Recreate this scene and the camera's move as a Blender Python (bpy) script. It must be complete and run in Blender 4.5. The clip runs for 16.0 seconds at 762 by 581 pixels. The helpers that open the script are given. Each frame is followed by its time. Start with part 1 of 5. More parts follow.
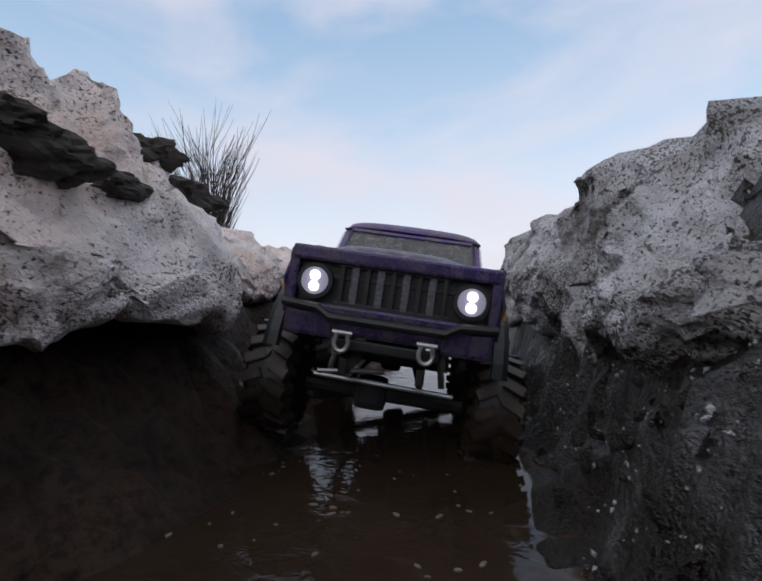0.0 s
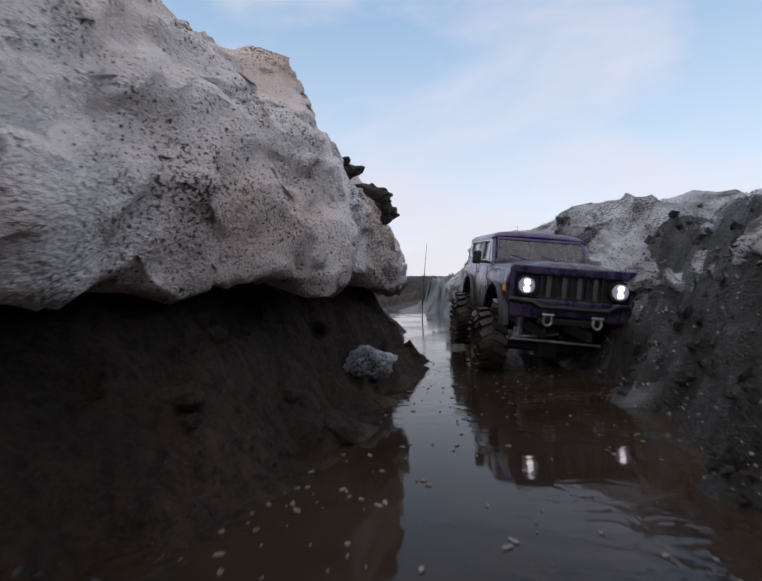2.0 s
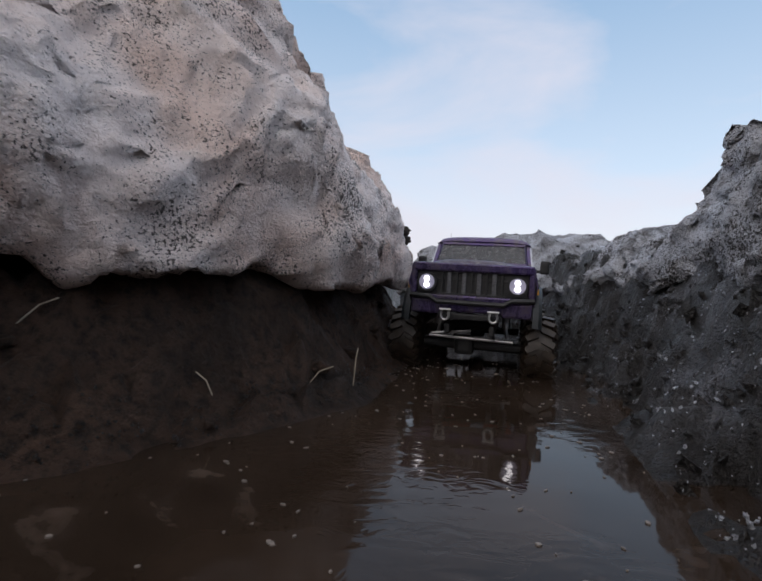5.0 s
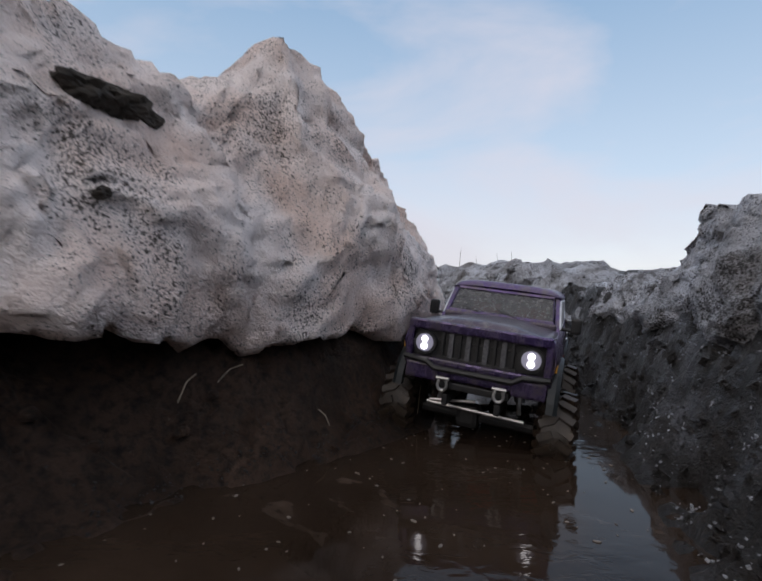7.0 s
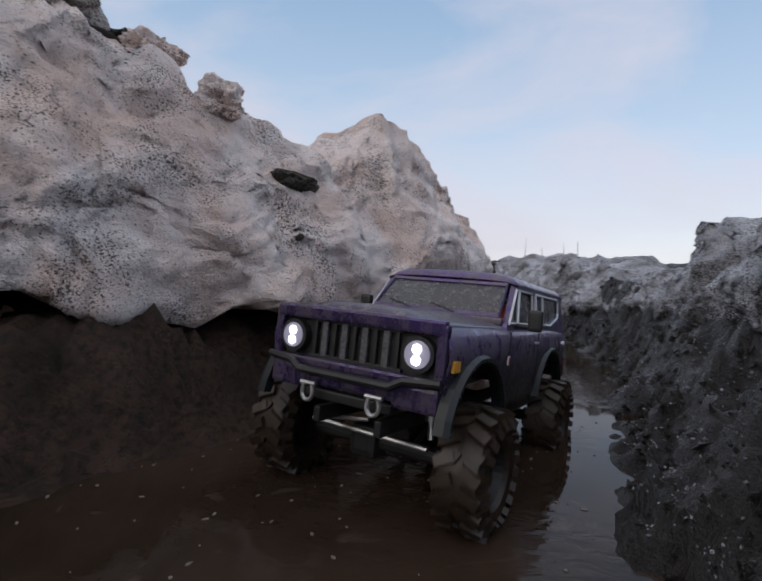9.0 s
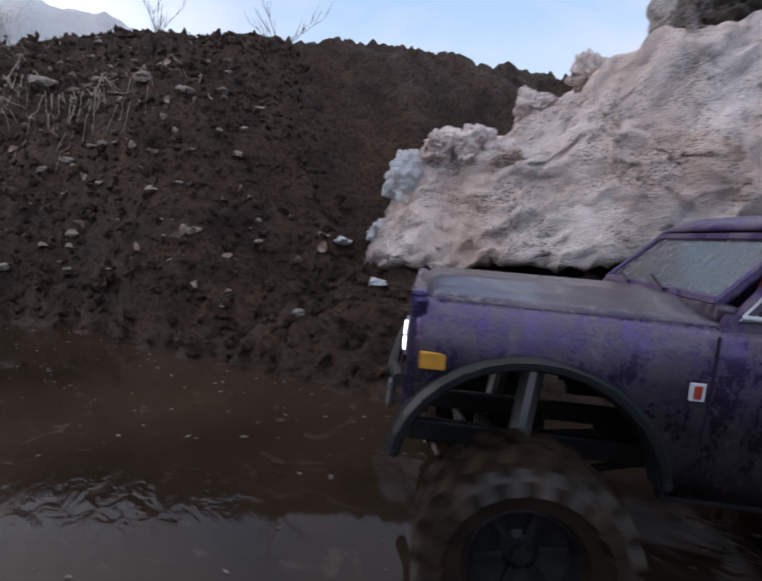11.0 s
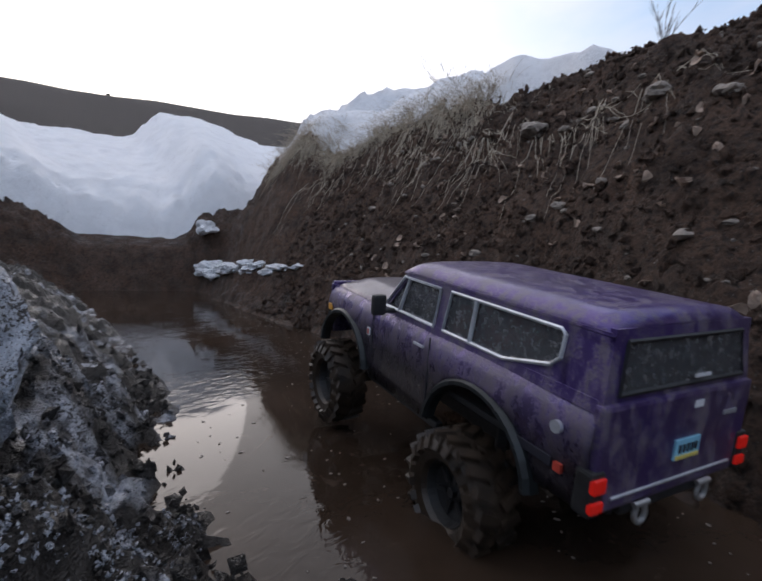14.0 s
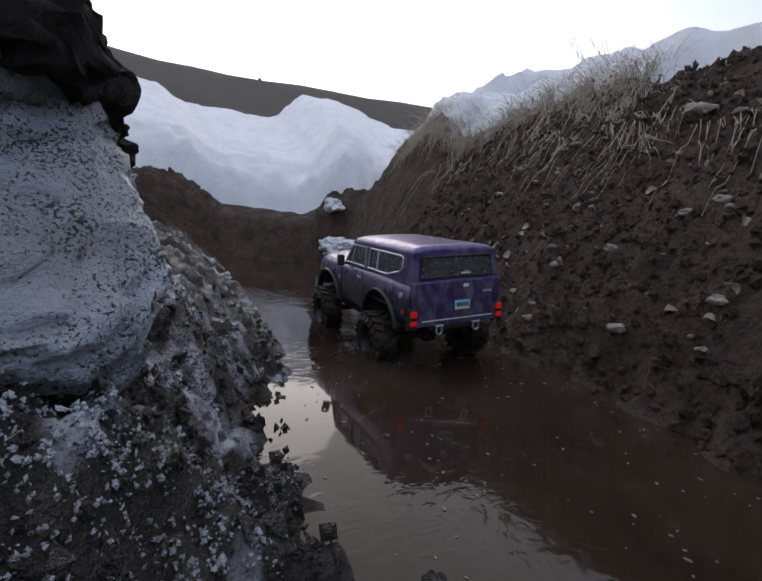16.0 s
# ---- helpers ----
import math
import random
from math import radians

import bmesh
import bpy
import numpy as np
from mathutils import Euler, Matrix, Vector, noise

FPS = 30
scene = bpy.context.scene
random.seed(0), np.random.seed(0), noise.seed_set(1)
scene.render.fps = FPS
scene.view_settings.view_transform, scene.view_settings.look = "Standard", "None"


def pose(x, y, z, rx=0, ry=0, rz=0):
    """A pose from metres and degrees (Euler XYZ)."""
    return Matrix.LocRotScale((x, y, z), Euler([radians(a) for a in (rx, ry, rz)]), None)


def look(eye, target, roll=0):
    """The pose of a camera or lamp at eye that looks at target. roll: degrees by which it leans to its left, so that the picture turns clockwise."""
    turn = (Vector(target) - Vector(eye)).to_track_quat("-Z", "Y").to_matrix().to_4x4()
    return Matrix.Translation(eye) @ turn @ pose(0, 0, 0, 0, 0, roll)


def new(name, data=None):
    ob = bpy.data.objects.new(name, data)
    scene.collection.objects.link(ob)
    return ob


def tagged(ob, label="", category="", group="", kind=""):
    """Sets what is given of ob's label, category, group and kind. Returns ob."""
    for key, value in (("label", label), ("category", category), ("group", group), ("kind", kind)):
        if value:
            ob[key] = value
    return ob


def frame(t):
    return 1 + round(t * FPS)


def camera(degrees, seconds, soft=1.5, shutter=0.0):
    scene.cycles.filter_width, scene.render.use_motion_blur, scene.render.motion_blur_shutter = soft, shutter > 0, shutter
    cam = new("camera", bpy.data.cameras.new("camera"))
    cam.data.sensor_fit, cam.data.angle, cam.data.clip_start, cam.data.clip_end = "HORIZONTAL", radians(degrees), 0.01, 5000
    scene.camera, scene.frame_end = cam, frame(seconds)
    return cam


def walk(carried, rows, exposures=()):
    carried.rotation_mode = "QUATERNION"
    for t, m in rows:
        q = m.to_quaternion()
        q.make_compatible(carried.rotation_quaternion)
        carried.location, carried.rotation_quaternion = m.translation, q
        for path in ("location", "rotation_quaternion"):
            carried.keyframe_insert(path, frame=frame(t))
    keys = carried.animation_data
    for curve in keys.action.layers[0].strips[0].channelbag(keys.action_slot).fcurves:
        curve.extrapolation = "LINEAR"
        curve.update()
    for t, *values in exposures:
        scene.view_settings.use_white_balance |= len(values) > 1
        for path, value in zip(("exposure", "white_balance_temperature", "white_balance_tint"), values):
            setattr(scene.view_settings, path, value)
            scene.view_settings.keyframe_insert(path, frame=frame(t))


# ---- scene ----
cam = camera(76.74, 16.0, soft=1.7, shutter=0.3)
PATH = [
    (0, (0.3823, 1.0794, 0.1202), (-0.3045, 2.9576, 0.1446), -1.86),
    (0.5, (0.3242, 1.0096, 0.1284), (-0.2727, 2.9167, 0.2091), -0.88),
    (1, (0.2645, 0.8464, 0.1016), (-0.2349, 2.7806, 0.1977), -2.05),
    (1.5, (0.2151, 0.7091, 0.1149), (-0.2204, 2.6601, 0.1751), -1.78),
    (2, (0.1962, 0.574, 0.0952), (-0.1561, 2.5427, 0.103), -0.72),
    (2.5, (0.1883, 0.4623, 0.0879), (-0.025, 2.4507, 0.0586), 0.78),
    (3, (0.1791, 0.3448, 0.1095), (0.0964, 2.3424, 0.0583), 2.28),
    (3.5, (0.1251, 0.2672, 0.0916), (0.0544, 2.2659, 0.0803), 2.78),
    (3.7, (0.1101, 0.2331, 0.0858), (0.0581, 2.2323, 0.0685), 3.08),
    (5.8, (0.0054, 0.0039, 0.1096), (-0.0047, 2.0038, 0.0843), 1.87),
    (6, (-0.0, 0.0001, 0.1103), (-0.0005, 2.0, 0.0876), 1.91),
    (6.5, (-0.0193, -0.0252, 0.1187), (-0.0626, 1.9744, 0.1151), 2.60),
    (7, (-0.0478, -0.1384, 0.1743), (-0.0915, 1.8611, 0.1676), 2.02),
    (7.5, (-0.0718, -0.2704, 0.2042), (-0.0997, 1.7294, 0.2015), 1.90),
    (8, (-0.1092, -0.4053, 0.1825), (-0.0625, 1.5941, 0.1899), 2.28),
    (8.2, (-0.1197, -0.4479, 0.1716), (-0.0716, 1.5515, 0.1651), 2.12),
    (10.3, (0.1353, -0.5513, 0.2757), (-1.3082, 0.7917, -0.0598), 3.72),
    (10.5, (0.1067, -0.6095, 0.2796), (-1.4615, 0.5787, -0.0795), 3.69),
    (11, (-0.1774, -0.8058, 0.1914), (-1.9595, 0.0672, -0.0575), 1.76),
    (11.5, (-0.2529, -0.8354, 0.1661), (-2.0960, -0.0766, 0.0012), 1.94),
    (12, (-0.4300, -0.9430, 0.1872), (-2.3964, -0.6384, 0.0093), 2.40),
    (12.5, (-0.5071, -0.9386, 0.2019), (-2.4851, -1.1505, -0.0048), 2.53),
    (13, (-0.4989, -0.9650, 0.2000), (-2.4558, -1.3560, 0.0678), 4.84),
    (13.5, (-0.5187, -0.9489, 0.2011), (-2.4553, -1.4436, 0.1305), 4.55),
    (14, (-0.5422, -0.9405, 0.2150), (-2.3924, -1.6875, 0.0825), 1.95),
    (14.5, (-0.5552, -0.9431, 0.2023), (-2.3283, -1.8494, 0.0163), 3.25),
    (15, (-0.56, -0.9482, 0.203), (-2.2571, -1.9862, -0.0028), 4.65),
    (15.5, (-0.5622, -0.9512, 0.2036), (-2.2101, -2.0639, -0.012), 5.68),
    (16, (-0.5636, -0.9532, 0.2038), (-2.1818, -2.1073, -0.0182), 6.42),
]
EXPOSURES = [(0, -0.08, 6600, 14), (3.7, -0.05, 6600, 14), (8.2, -0.25, 6600, 14), (10.3, -0.2, 6250, 15), (11, 0.1, 6250, 15), (11.5, 0.25, 6250, 15), (12, 0.45, 6250, 15),
             (12.5, 0.35, 6250, 15), (13, 0.1, 6250, 15), (13.5, 0.0, 6250, 15), (16, 0.0, 6250, 15)]

walk(cam, [(t, look(eye, target, roll)) for t, eye, target, roll in PATH], exposures=EXPOSURES)

# ---------------------------------------------------------------- daylight: thin cloud, low veiled sun
SUN_AZ, SUN_EL = radians(142), radians(16)
to_sun = Vector((-math.sin(SUN_AZ) * math.cos(SUN_EL), math.cos(SUN_AZ) * math.cos(SUN_EL), math.sin(SUN_EL)))
sun = new("sun", bpy.data.lights.new("sun", "SUN"))
sun.data.energy, sun.data.angle, sun.data.color = 0.3, radians(28), (1.0, 0.93, 0.86)
sun.matrix_world = look((0, 0, 10), Vector((0, 0, 10)) - to_sun)

world = bpy.data.worlds.new("sky")
scene.world = world
world.use_nodes = True


def build_sky(nt):
    out = nt.nodes["Background"]
    vec = nt.nodes.new("ShaderNodeTexCoord").outputs["Generated"]
    sky = nt.nodes.new("ShaderNodeTexSky")
    sky.sky_type, sky.sun_disc, sky.sun_elevation, sky.sun_rotation = "NISHITA", False, SUN_EL, -SUN_AZ
    sep = nt.nodes.new("ShaderNodeSeparateXYZ")
    nt.links.new(vec, sep.inputs[0])
    grad = nt.nodes.new("ShaderNodeValToRGB")
    for el, (p, c) in zip([grad.color_ramp.elements[0], grad.color_ramp.elements[1], grad.color_ramp.elements.new(0.22), grad.color_ramp.elements.new(0.5)],
                          [(0.0, (0.95, 0.97, 1.0)), (1.0, (0.17, 0.28, 0.48)), (0.22, (0.62, 0.78, 0.95)), (0.5, (0.34, 0.53, 0.76))]):
        el.position, el.color = p, (*c, 1)
    nt.links.new(sep.outputs["Z"], grad.inputs["Fac"])
    # veils of cloud, drawn out across the sky
    mp = nt.nodes.new("ShaderNodeMapping")
    mp.inputs["Scale"].default_value = (1.0, 0.8, 2.2)
    mp.inputs["Rotation"].default_value = (0.3, 0.5, 0.4)
    nt.links.new(vec, mp.inputs["Vector"])
    cl = nt.nodes.new("ShaderNodeTexNoise")
    cl.inputs["Scale"].default_value, cl.inputs["Detail"].default_value = 2.3, 6.0
    cl.inputs["Roughness"].default_value, cl.inputs["Distortion"].default_value = 0.5, 0.4
    nt.links.new(mp.outputs["Vector"], cl.inputs["Vector"])
    mask = nt.nodes.new("ShaderNodeValToRGB")
    mask.color_ramp.elements[0].position, mask.color_ramp.elements[1].position = 0.42, 0.66
    nt.links.new(cl.outputs["Fac"], mask.inputs["Fac"])
    # the veil thickens towards the sun
    dot = nt.nodes.new("ShaderNodeVectorMath")
    dot.operation = "DOT_PRODUCT"
    dot.inputs[1].default_value = to_sun
    nt.links.new(vec, dot.inputs[0])
    glow = nt.nodes.new("ShaderNodeValToRGB")
    glow.color_ramp.elements[0].position, glow.color_ramp.elements[0].color = 0.52, (0, 0, 0, 1)
    glow.color_ramp.elements[1].position, glow.color_ramp.elements[1].color = 1.0, (1, 1, 1, 1)
    nt.links.new(dot.outputs["Value"], glow.inputs["Fac"])
    m1 = nt.nodes.new("ShaderNodeMix")
    m1.data_type = "RGBA"
    nt.links.new(mask.outputs["Color"], m1.inputs[0])
    nt.links.new(grad.outputs["Color"], m1.inputs[6])
    m1.inputs[7].default_value = (0.76, 0.77, 0.86, 1)
    m2 = nt.nodes.new("ShaderNodeMix")
    m2.data_type = "RGBA"
    nt.links.new(glow.outputs["Color"], m2.inputs[0])
    nt.links.new(m1.outputs[2], m2.inputs[6])
    m2.inputs[7].default_value = (1.5, 1.42, 1.34, 1)
    m3 = nt.nodes.new("ShaderNodeMix")
    m3.data_type, m3.blend_type = "RGBA", "ADD"
    m3.inputs[0].default_value = 0.02
    nt.links.new(m2.outputs[2], m3.inputs[6])
    nt.links.new(sky.outputs["Color"], m3.inputs[7])
    nt.links.new(m3.outputs[2], out.inputs["Color"])
    out.inputs["Strength"].default_value = 0.97


build_sky(world.node_tree)

# ---------------------------------------------------------------- materials
def mat_new(name):
    m = bpy.data.materials.new(name)
    m.use_nodes = True
    nt = m.node_tree
    return m, nt, nt.nodes["Principled BSDF"]


def nd(nt, kind, **props):
    n = nt.nodes.new(kind)
    for k, v in props.items():
        if k in n.inputs:
            n.inputs[k].default_value = v
    return n


def noise_node(nt, scale, detail=4.0, rough=0.55, vec=None):
    n = nd(nt, "ShaderNodeTexNoise", Scale=scale, Detail=detail, Roughness=rough)
    if vec is not None:
        nt.links.new(vec, n.inputs["Vector"])
    return n


def ramp(nt, src, stops):
    r = nt.nodes.new("ShaderNodeValToRGB")
    e = r.color_ramp.elements
    while len(e) < len(stops):
        e.new(0.5)
    for el, (p, c) in zip(e, stops):
        el.position = p
        el.color = (*c, 1.0) if len(c) == 3 else c
    nt.links.new(src, r.inputs["Fac"])
    return r


def mix(nt, fac, a, b):
    m = nt.nodes.new("ShaderNodeMix")
    m.data_type = "RGBA"
    for socket, v in ((m.inputs[0], fac), (m.inputs[6], a), (m.inputs[7], b)):
        if isinstance(v, (int, float)):
            socket.default_value = v
        elif isinstance(v, tuple):
            socket.default_value = (*v, 1.0)
        else:
            nt.links.new(v, socket)
    return m.outputs[2]


def math_node(nt, op, a, b=0.0):
    m = nt.nodes.new("ShaderNodeMath")
    m.operation = op
    for socket, v in ((m.inputs[0], a), (m.inputs[1], b)):
        if isinstance(v, (int, float)):
            socket.default_value = v
        else:
            nt.links.new(v, socket)
    return m.outputs[0]


def coords(nt):
    return nt.nodes.new("ShaderNodeTexCoord").outputs["Object"]


def bump(nt, bsdf, src, strength, dist):
    b = nd(nt, "ShaderNodeBump", Strength=strength, Distance=dist)
    nt.links.new(src, b.inputs["Height"])
    nt.links.new(b.outputs["Normal"], bsdf.inputs["Normal"])
    return b


def snow_material(name, clean, tint, dirt, speck, patch, rough=0.55, low=0.38, high=0.68, relief=0.014):
    """Old snow: white to tinted at two scales, dark grit in patches."""
    m, nt, p = mat_new(name)
    v = coords(nt)
    big = noise_node(nt, 7.0, 3, 0.55, v)
    base = ramp(nt, big.outputs["Fac"], [(low, clean), (high, tint)]).outputs["Color"]
    # grit: small dark flecks, denser in blotches
    blot = noise_node(nt, 11.0, 5, 0.65, v)
    fleck = noise_node(nt, 320.0, 3, 0.6, v)
    fine = noise_node(nt, 560.0, 2, 0.6, v)
    s1 = math_node(nt, "ADD", fleck.outputs["Fac"], math_node(nt, "MULTIPLY", blot.outputs["Fac"], 0.55))
    f1 = ramp(nt, s1, [(speck, (0, 0, 0)), (speck + 0.035, (1, 1, 1))]).outputs["Color"]
    s2 = math_node(nt, "ADD", fine.outputs["Fac"], math_node(nt, "MULTIPLY", blot.outputs["Fac"], 0.5))
    f2 = ramp(nt, s2, [(speck + 0.02, (0, 0, 0)), (speck + 0.06, (1, 1, 1))]).outputs["Color"]
    soil = ramp(nt, noise_node(nt, 16.0, 7, 0.68, v).outputs["Fac"], [(patch, (0, 0, 0)), (patch + 0.10, (1, 1, 1))]).outputs["Color"]
    dirtcol = mix(nt, noise_node(nt, 60.0, 4, 0.6, v).outputs["Fac"], dirt, tuple(c * 2.6 for c in dirt))
    c = mix(nt, math_node(nt, "MULTIPLY", soil, 0.85), base, dirtcol)
    c = mix(nt, math_node(nt, "MULTIPLY", f2, 0.75), c, dirt)
    c = mix(nt, math_node(nt, "MULTIPLY", f1, 0.92), c, dirt)
    nt.links.new(c, p.inputs["Base Color"])
    p.inputs["Roughness"].default_value = rough
    p.inputs["Subsurface Weight"].default_value = 0.0
    h = math_node(nt, "ADD", noise_node(nt, 45.0, 6, 0.65, v).outputs["Fac"], math_node(nt, "MULTIPLY", noise_node(nt, 260.0, 3, 0.7, v).outputs["Fac"], 0.55))
    bump(nt, p, h, 1.0, relief)
    return m


def mud_material(name, dark, light, wet=0.5, grit=0.72):
    m, nt, p = mat_new(name)
    v = coords(nt)
    big = noise_node(nt, 9.0, 8, 0.65, v)
    col = ramp(nt, big.outputs["Fac"], [(0.32, dark), (0.7, light)]).outputs["Color"]
    crumbs = noise_node(nt, 90.0, 6, 0.7, v)
    # shade between crumbs painted in: colour darkens where this bump noise dips
    col = mix(nt, ramp(nt, crumbs.outputs["Fac"], [(0.35, (1, 1, 1)), (0.55, (0, 0, 0))]).outputs["Color"], col, tuple(c * 0.45 for c in dark))
    pale = ramp(nt, noise_node(nt, 170.0, 3, 0.6, v).outputs["Fac"], [(grit, (0, 0, 0)), (grit + 0.03, (1, 1, 1))]).outputs["Color"]
    col = mix(nt, math_node(nt, "MULTIPLY", pale, 0.6), col, (0.25, 0.22, 0.19))
    nt.links.new(col, p.inputs["Base Color"])
    r = ramp(nt, noise_node(nt, 14.0, 5, 0.6, v).outputs["Fac"], [(0.35, (wet, wet, wet)), (0.65, (0.9, 0.9, 0.9))]).outputs["Color"]
    nt.links.new(r, p.inputs["Roughness"])
    h = math_node(nt, "ADD", noise_node(nt, 38.0, 10, 0.75, v).outputs["Fac"], math_node(nt, "MULTIPLY", crumbs.outputs["Fac"], 0.7))
    bump(nt, p, h, 1.0, 0.032)
    p.inputs["Specular IOR Level"].default_value = 0.42
    return m


def plain_material(name, colour, rough=0.5, metal=0.0, vary=0.25, scale=60.0, emit=None, bump_d=0.0):
    m, nt, p = mat_new(name)
    v = coords(nt)
    n = noise_node(nt, scale, 5, 0.6, v)
    c = ramp(nt, n.outputs["Fac"], [(0.3, tuple(x * (1 - vary) for x in colour)), (0.7, tuple(min(1, x * (1 + vary)) for x in colour))])
    nt.links.new(c.outputs["Color"], p.inputs["Base Color"])
    p.inputs["Roughness"].default_value = rough
    p.inputs["Metallic"].default_value = metal
    if emit:
        p.inputs["Emission Color"].default_value = (*emit[0], 1)
        p.inputs["Emission Strength"].default_value = emit[1]
    if bump_d:
        bump(nt, p, n.outputs["Fac"], 0.8, bump_d)
    return m


def dirty_paint(name, colour, mud, amount, rough=0.28, splash=None):
    """Metallic paint under dried mud splashes and streaks."""
    m, nt, p = mat_new(name)
    v = coords(nt)
    mp = nd(nt, "ShaderNodeMapping")
    mp.inputs["Scale"].default_value = (1.0, 1.0, 0.45)
    nt.links.new(v, mp.inputs["Vector"])
    a = noise_node(nt, 60.0, 9, 0.74, mp.outputs["Vector"])
    b = noise_node(nt, 420.0, 4, 0.65, v)
    s = math_node(nt, "ADD", a.outputs["Fac"], math_node(nt, "MULTIPLY", b.outputs["Fac"], 0.35))
    f = ramp(nt, s, [(amount - 0.03, (0, 0, 0)), (amount + 0.10, (0.62, 0.62, 0.62))]).outputs["Color"]
    film = ramp(nt, noise_node(nt, 9.0, 5, 0.6, v).outputs["Fac"], [(0.40, (0.0, 0.0, 0.0)), (0.72, (0.45, 0.45, 0.45))]).outputs["Color"]
    c = mix(nt, film, colour, mud)
    c = mix(nt, f, c, mix(nt, b.outputs["Fac"], tuple(x * 0.4 for x in mud), tuple(x * 1.5 for x in mud)))
    if splash:
        # wet road mud thrown up to an uneven line along the flanks
        sep = nt.nodes.new("ShaderNodeSeparateXYZ")
        nt.links.new(v, sep.inputs[0])
        line = math_node(nt, "ADD", sep.outputs["Z"], math_node(nt, "MULTIPLY", noise_node(nt, 34.0, 7, 0.7, v).outputs["Fac"], -0.05))
        low = ramp(nt, math_node(nt, "MULTIPLY", line, 4.0), [((splash - 0.03) * 4, (0.9, 0.9, 0.9)), ((splash + 0.008) * 4, (0, 0, 0))]).outputs["Color"]
        bits = ramp(nt, noise_node(nt, 150.0, 6, 0.7, v).outputs["Fac"], [(0.56, (0.020, 0.016, 0.017)), (0.66, (0.10, 0.085, 0.08))]).outputs["Color"]
        c = mix(nt, low, c, bits)
    nt.links.new(c, p.inputs["Base Color"])
    r = mix(nt, f, (rough, rough, rough), (0.8, 0.8, 0.8))
    nt.links.new(r, p.inputs["Roughness"])
    nt.links.new(math_node(nt, "MULTIPLY", math_node(nt, "SUBTRACT", 1.0, f), 0.6), p.inputs["Metallic"])
    p.inputs["Coat Weight"].default_value = 0.4
    p.inputs["Coat Roughness"].default_value = 0.12
    bump(nt, p, f, 0.5, 0.0015)
    return m


def glass_material(name, tint, rough=0.08, dirty=0.68):
    m, nt, p = mat_new(name)
    v = coords(nt)
    p.inputs["Base Color"].default_value = (*tint, 1)
    p.inputs["Roughness"].default_value = rough
    p.inputs["IOR"].default_value = 1.45
    s = noise_node(nt, 120.0, 8, 0.75, v)
    f = ramp(nt, s.outputs["Fac"], [(dirty - 0.16, (0.12, 0.12, 0.12)), (dirty, (0.75, 0.75, 0.75))]).outputs["Color"]
    nt.links.new(mix(nt, f, tint, (0.16, 0.14, 0.125)), p.inputs["Base Color"])
    nt.links.new(math_node(nt, "SUBTRACT", 1.0, f), p.inputs["Transmission Weight"])
    nt.links.new(mix(nt, f, (rough, rough, rough), (0.7, 0.7, 0.7)), p.inputs["Roughness"])
    return m


def water_material():
    m, nt, p = mat_new("muddy_water")
    v = coords(nt)
    silt = noise_node(nt, 3.2, 6, 0.6, v)
    swirl = nd(nt, "ShaderNodeTexNoise", Scale=9.0, Detail=5.0, Roughness=0.6, Distortion=2.2)
    nt.links.new(v, swirl.inputs["Vector"])
    base = ramp(nt, silt.outputs["Fac"], [(0.35, (0.019, 0.0125, 0.0085)), (0.68, (0.050, 0.033, 0.023))]).outputs["Color"]
    scum = ramp(nt, swirl.outputs["Fac"], [(0.60, (0, 0, 0)), (0.74, (0.5, 0.5, 0.5))]).outputs["Color"]
    nt.links.new(mix(nt, scum, base, (0.13, 0.095, 0.075)), p.inputs["Base Color"])
    p.inputs["Roughness"].default_value = 0.04
    p.inputs["IOR"].default_value = 1.33
    p.inputs["Specular IOR Level"].default_value = 0.40
    mp = nd(nt, "ShaderNodeMapping")
    mp.inputs["Scale"].default_value = (1.0, 1.7, 1.0)
    nt.links.new(v, mp.inputs["Vector"])
    rip = nd(nt, "ShaderNodeTexNoise", Scale=34.0, Detail=3.0, Roughness=0.5, Distortion=0.6)
    nt.links.new(mp.outputs["Vector"], rip.inputs["Vector"])
    calm = ramp(nt, noise_node(nt, 4.0, 2, 0.5, v).outputs["Fac"], [(0.42, (0.03, 0.03, 0.03)), (0.62, (1, 1, 1))]).outputs["Color"]
    bump(nt, p, math_node(nt, "MULTIPLY", rip.outputs["Fac"], calm), 0.25, 0.005)
    return m


M_SNOW_W = snow_material("dirty_pink_snow", (0.93, 0.835, 0.805), (0.78, 0.59, 0.51), (0.045, 0.033, 0.026), 0.872, 0.68, relief=0.010)
M_SNOW_E = snow_material("gritty_grey_snow", (0.66, 0.69, 0.76), (0.26, 0.25, 0.255), (0.03, 0.025, 0.022), 0.83, 0.55)
M_SNOW_DIRTY = snow_material("dirt_streaked_snow", (0.78, 0.73, 0.71), (0.42, 0.36, 0.33), (0.05, 0.04, 0.033), 0.83, 0.52)
M_SNOW_CLEAN = snow_material("clean_snow", (0.86, 0.87, 0.9), (0.78, 0.79, 0.82), (0.10, 0.085, 0.07), 0.99, 0.70)
M_SLUSH = snow_material("slush_and_grit", (0.52, 0.54, 0.60), (0.026, 0.022, 0.019), (0.016, 0.0125, 0.0105), 0.85, 0.50, 0.32, 0.38, 0.47)
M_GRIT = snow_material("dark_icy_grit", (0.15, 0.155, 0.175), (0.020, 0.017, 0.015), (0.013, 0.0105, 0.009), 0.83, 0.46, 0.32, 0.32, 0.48)
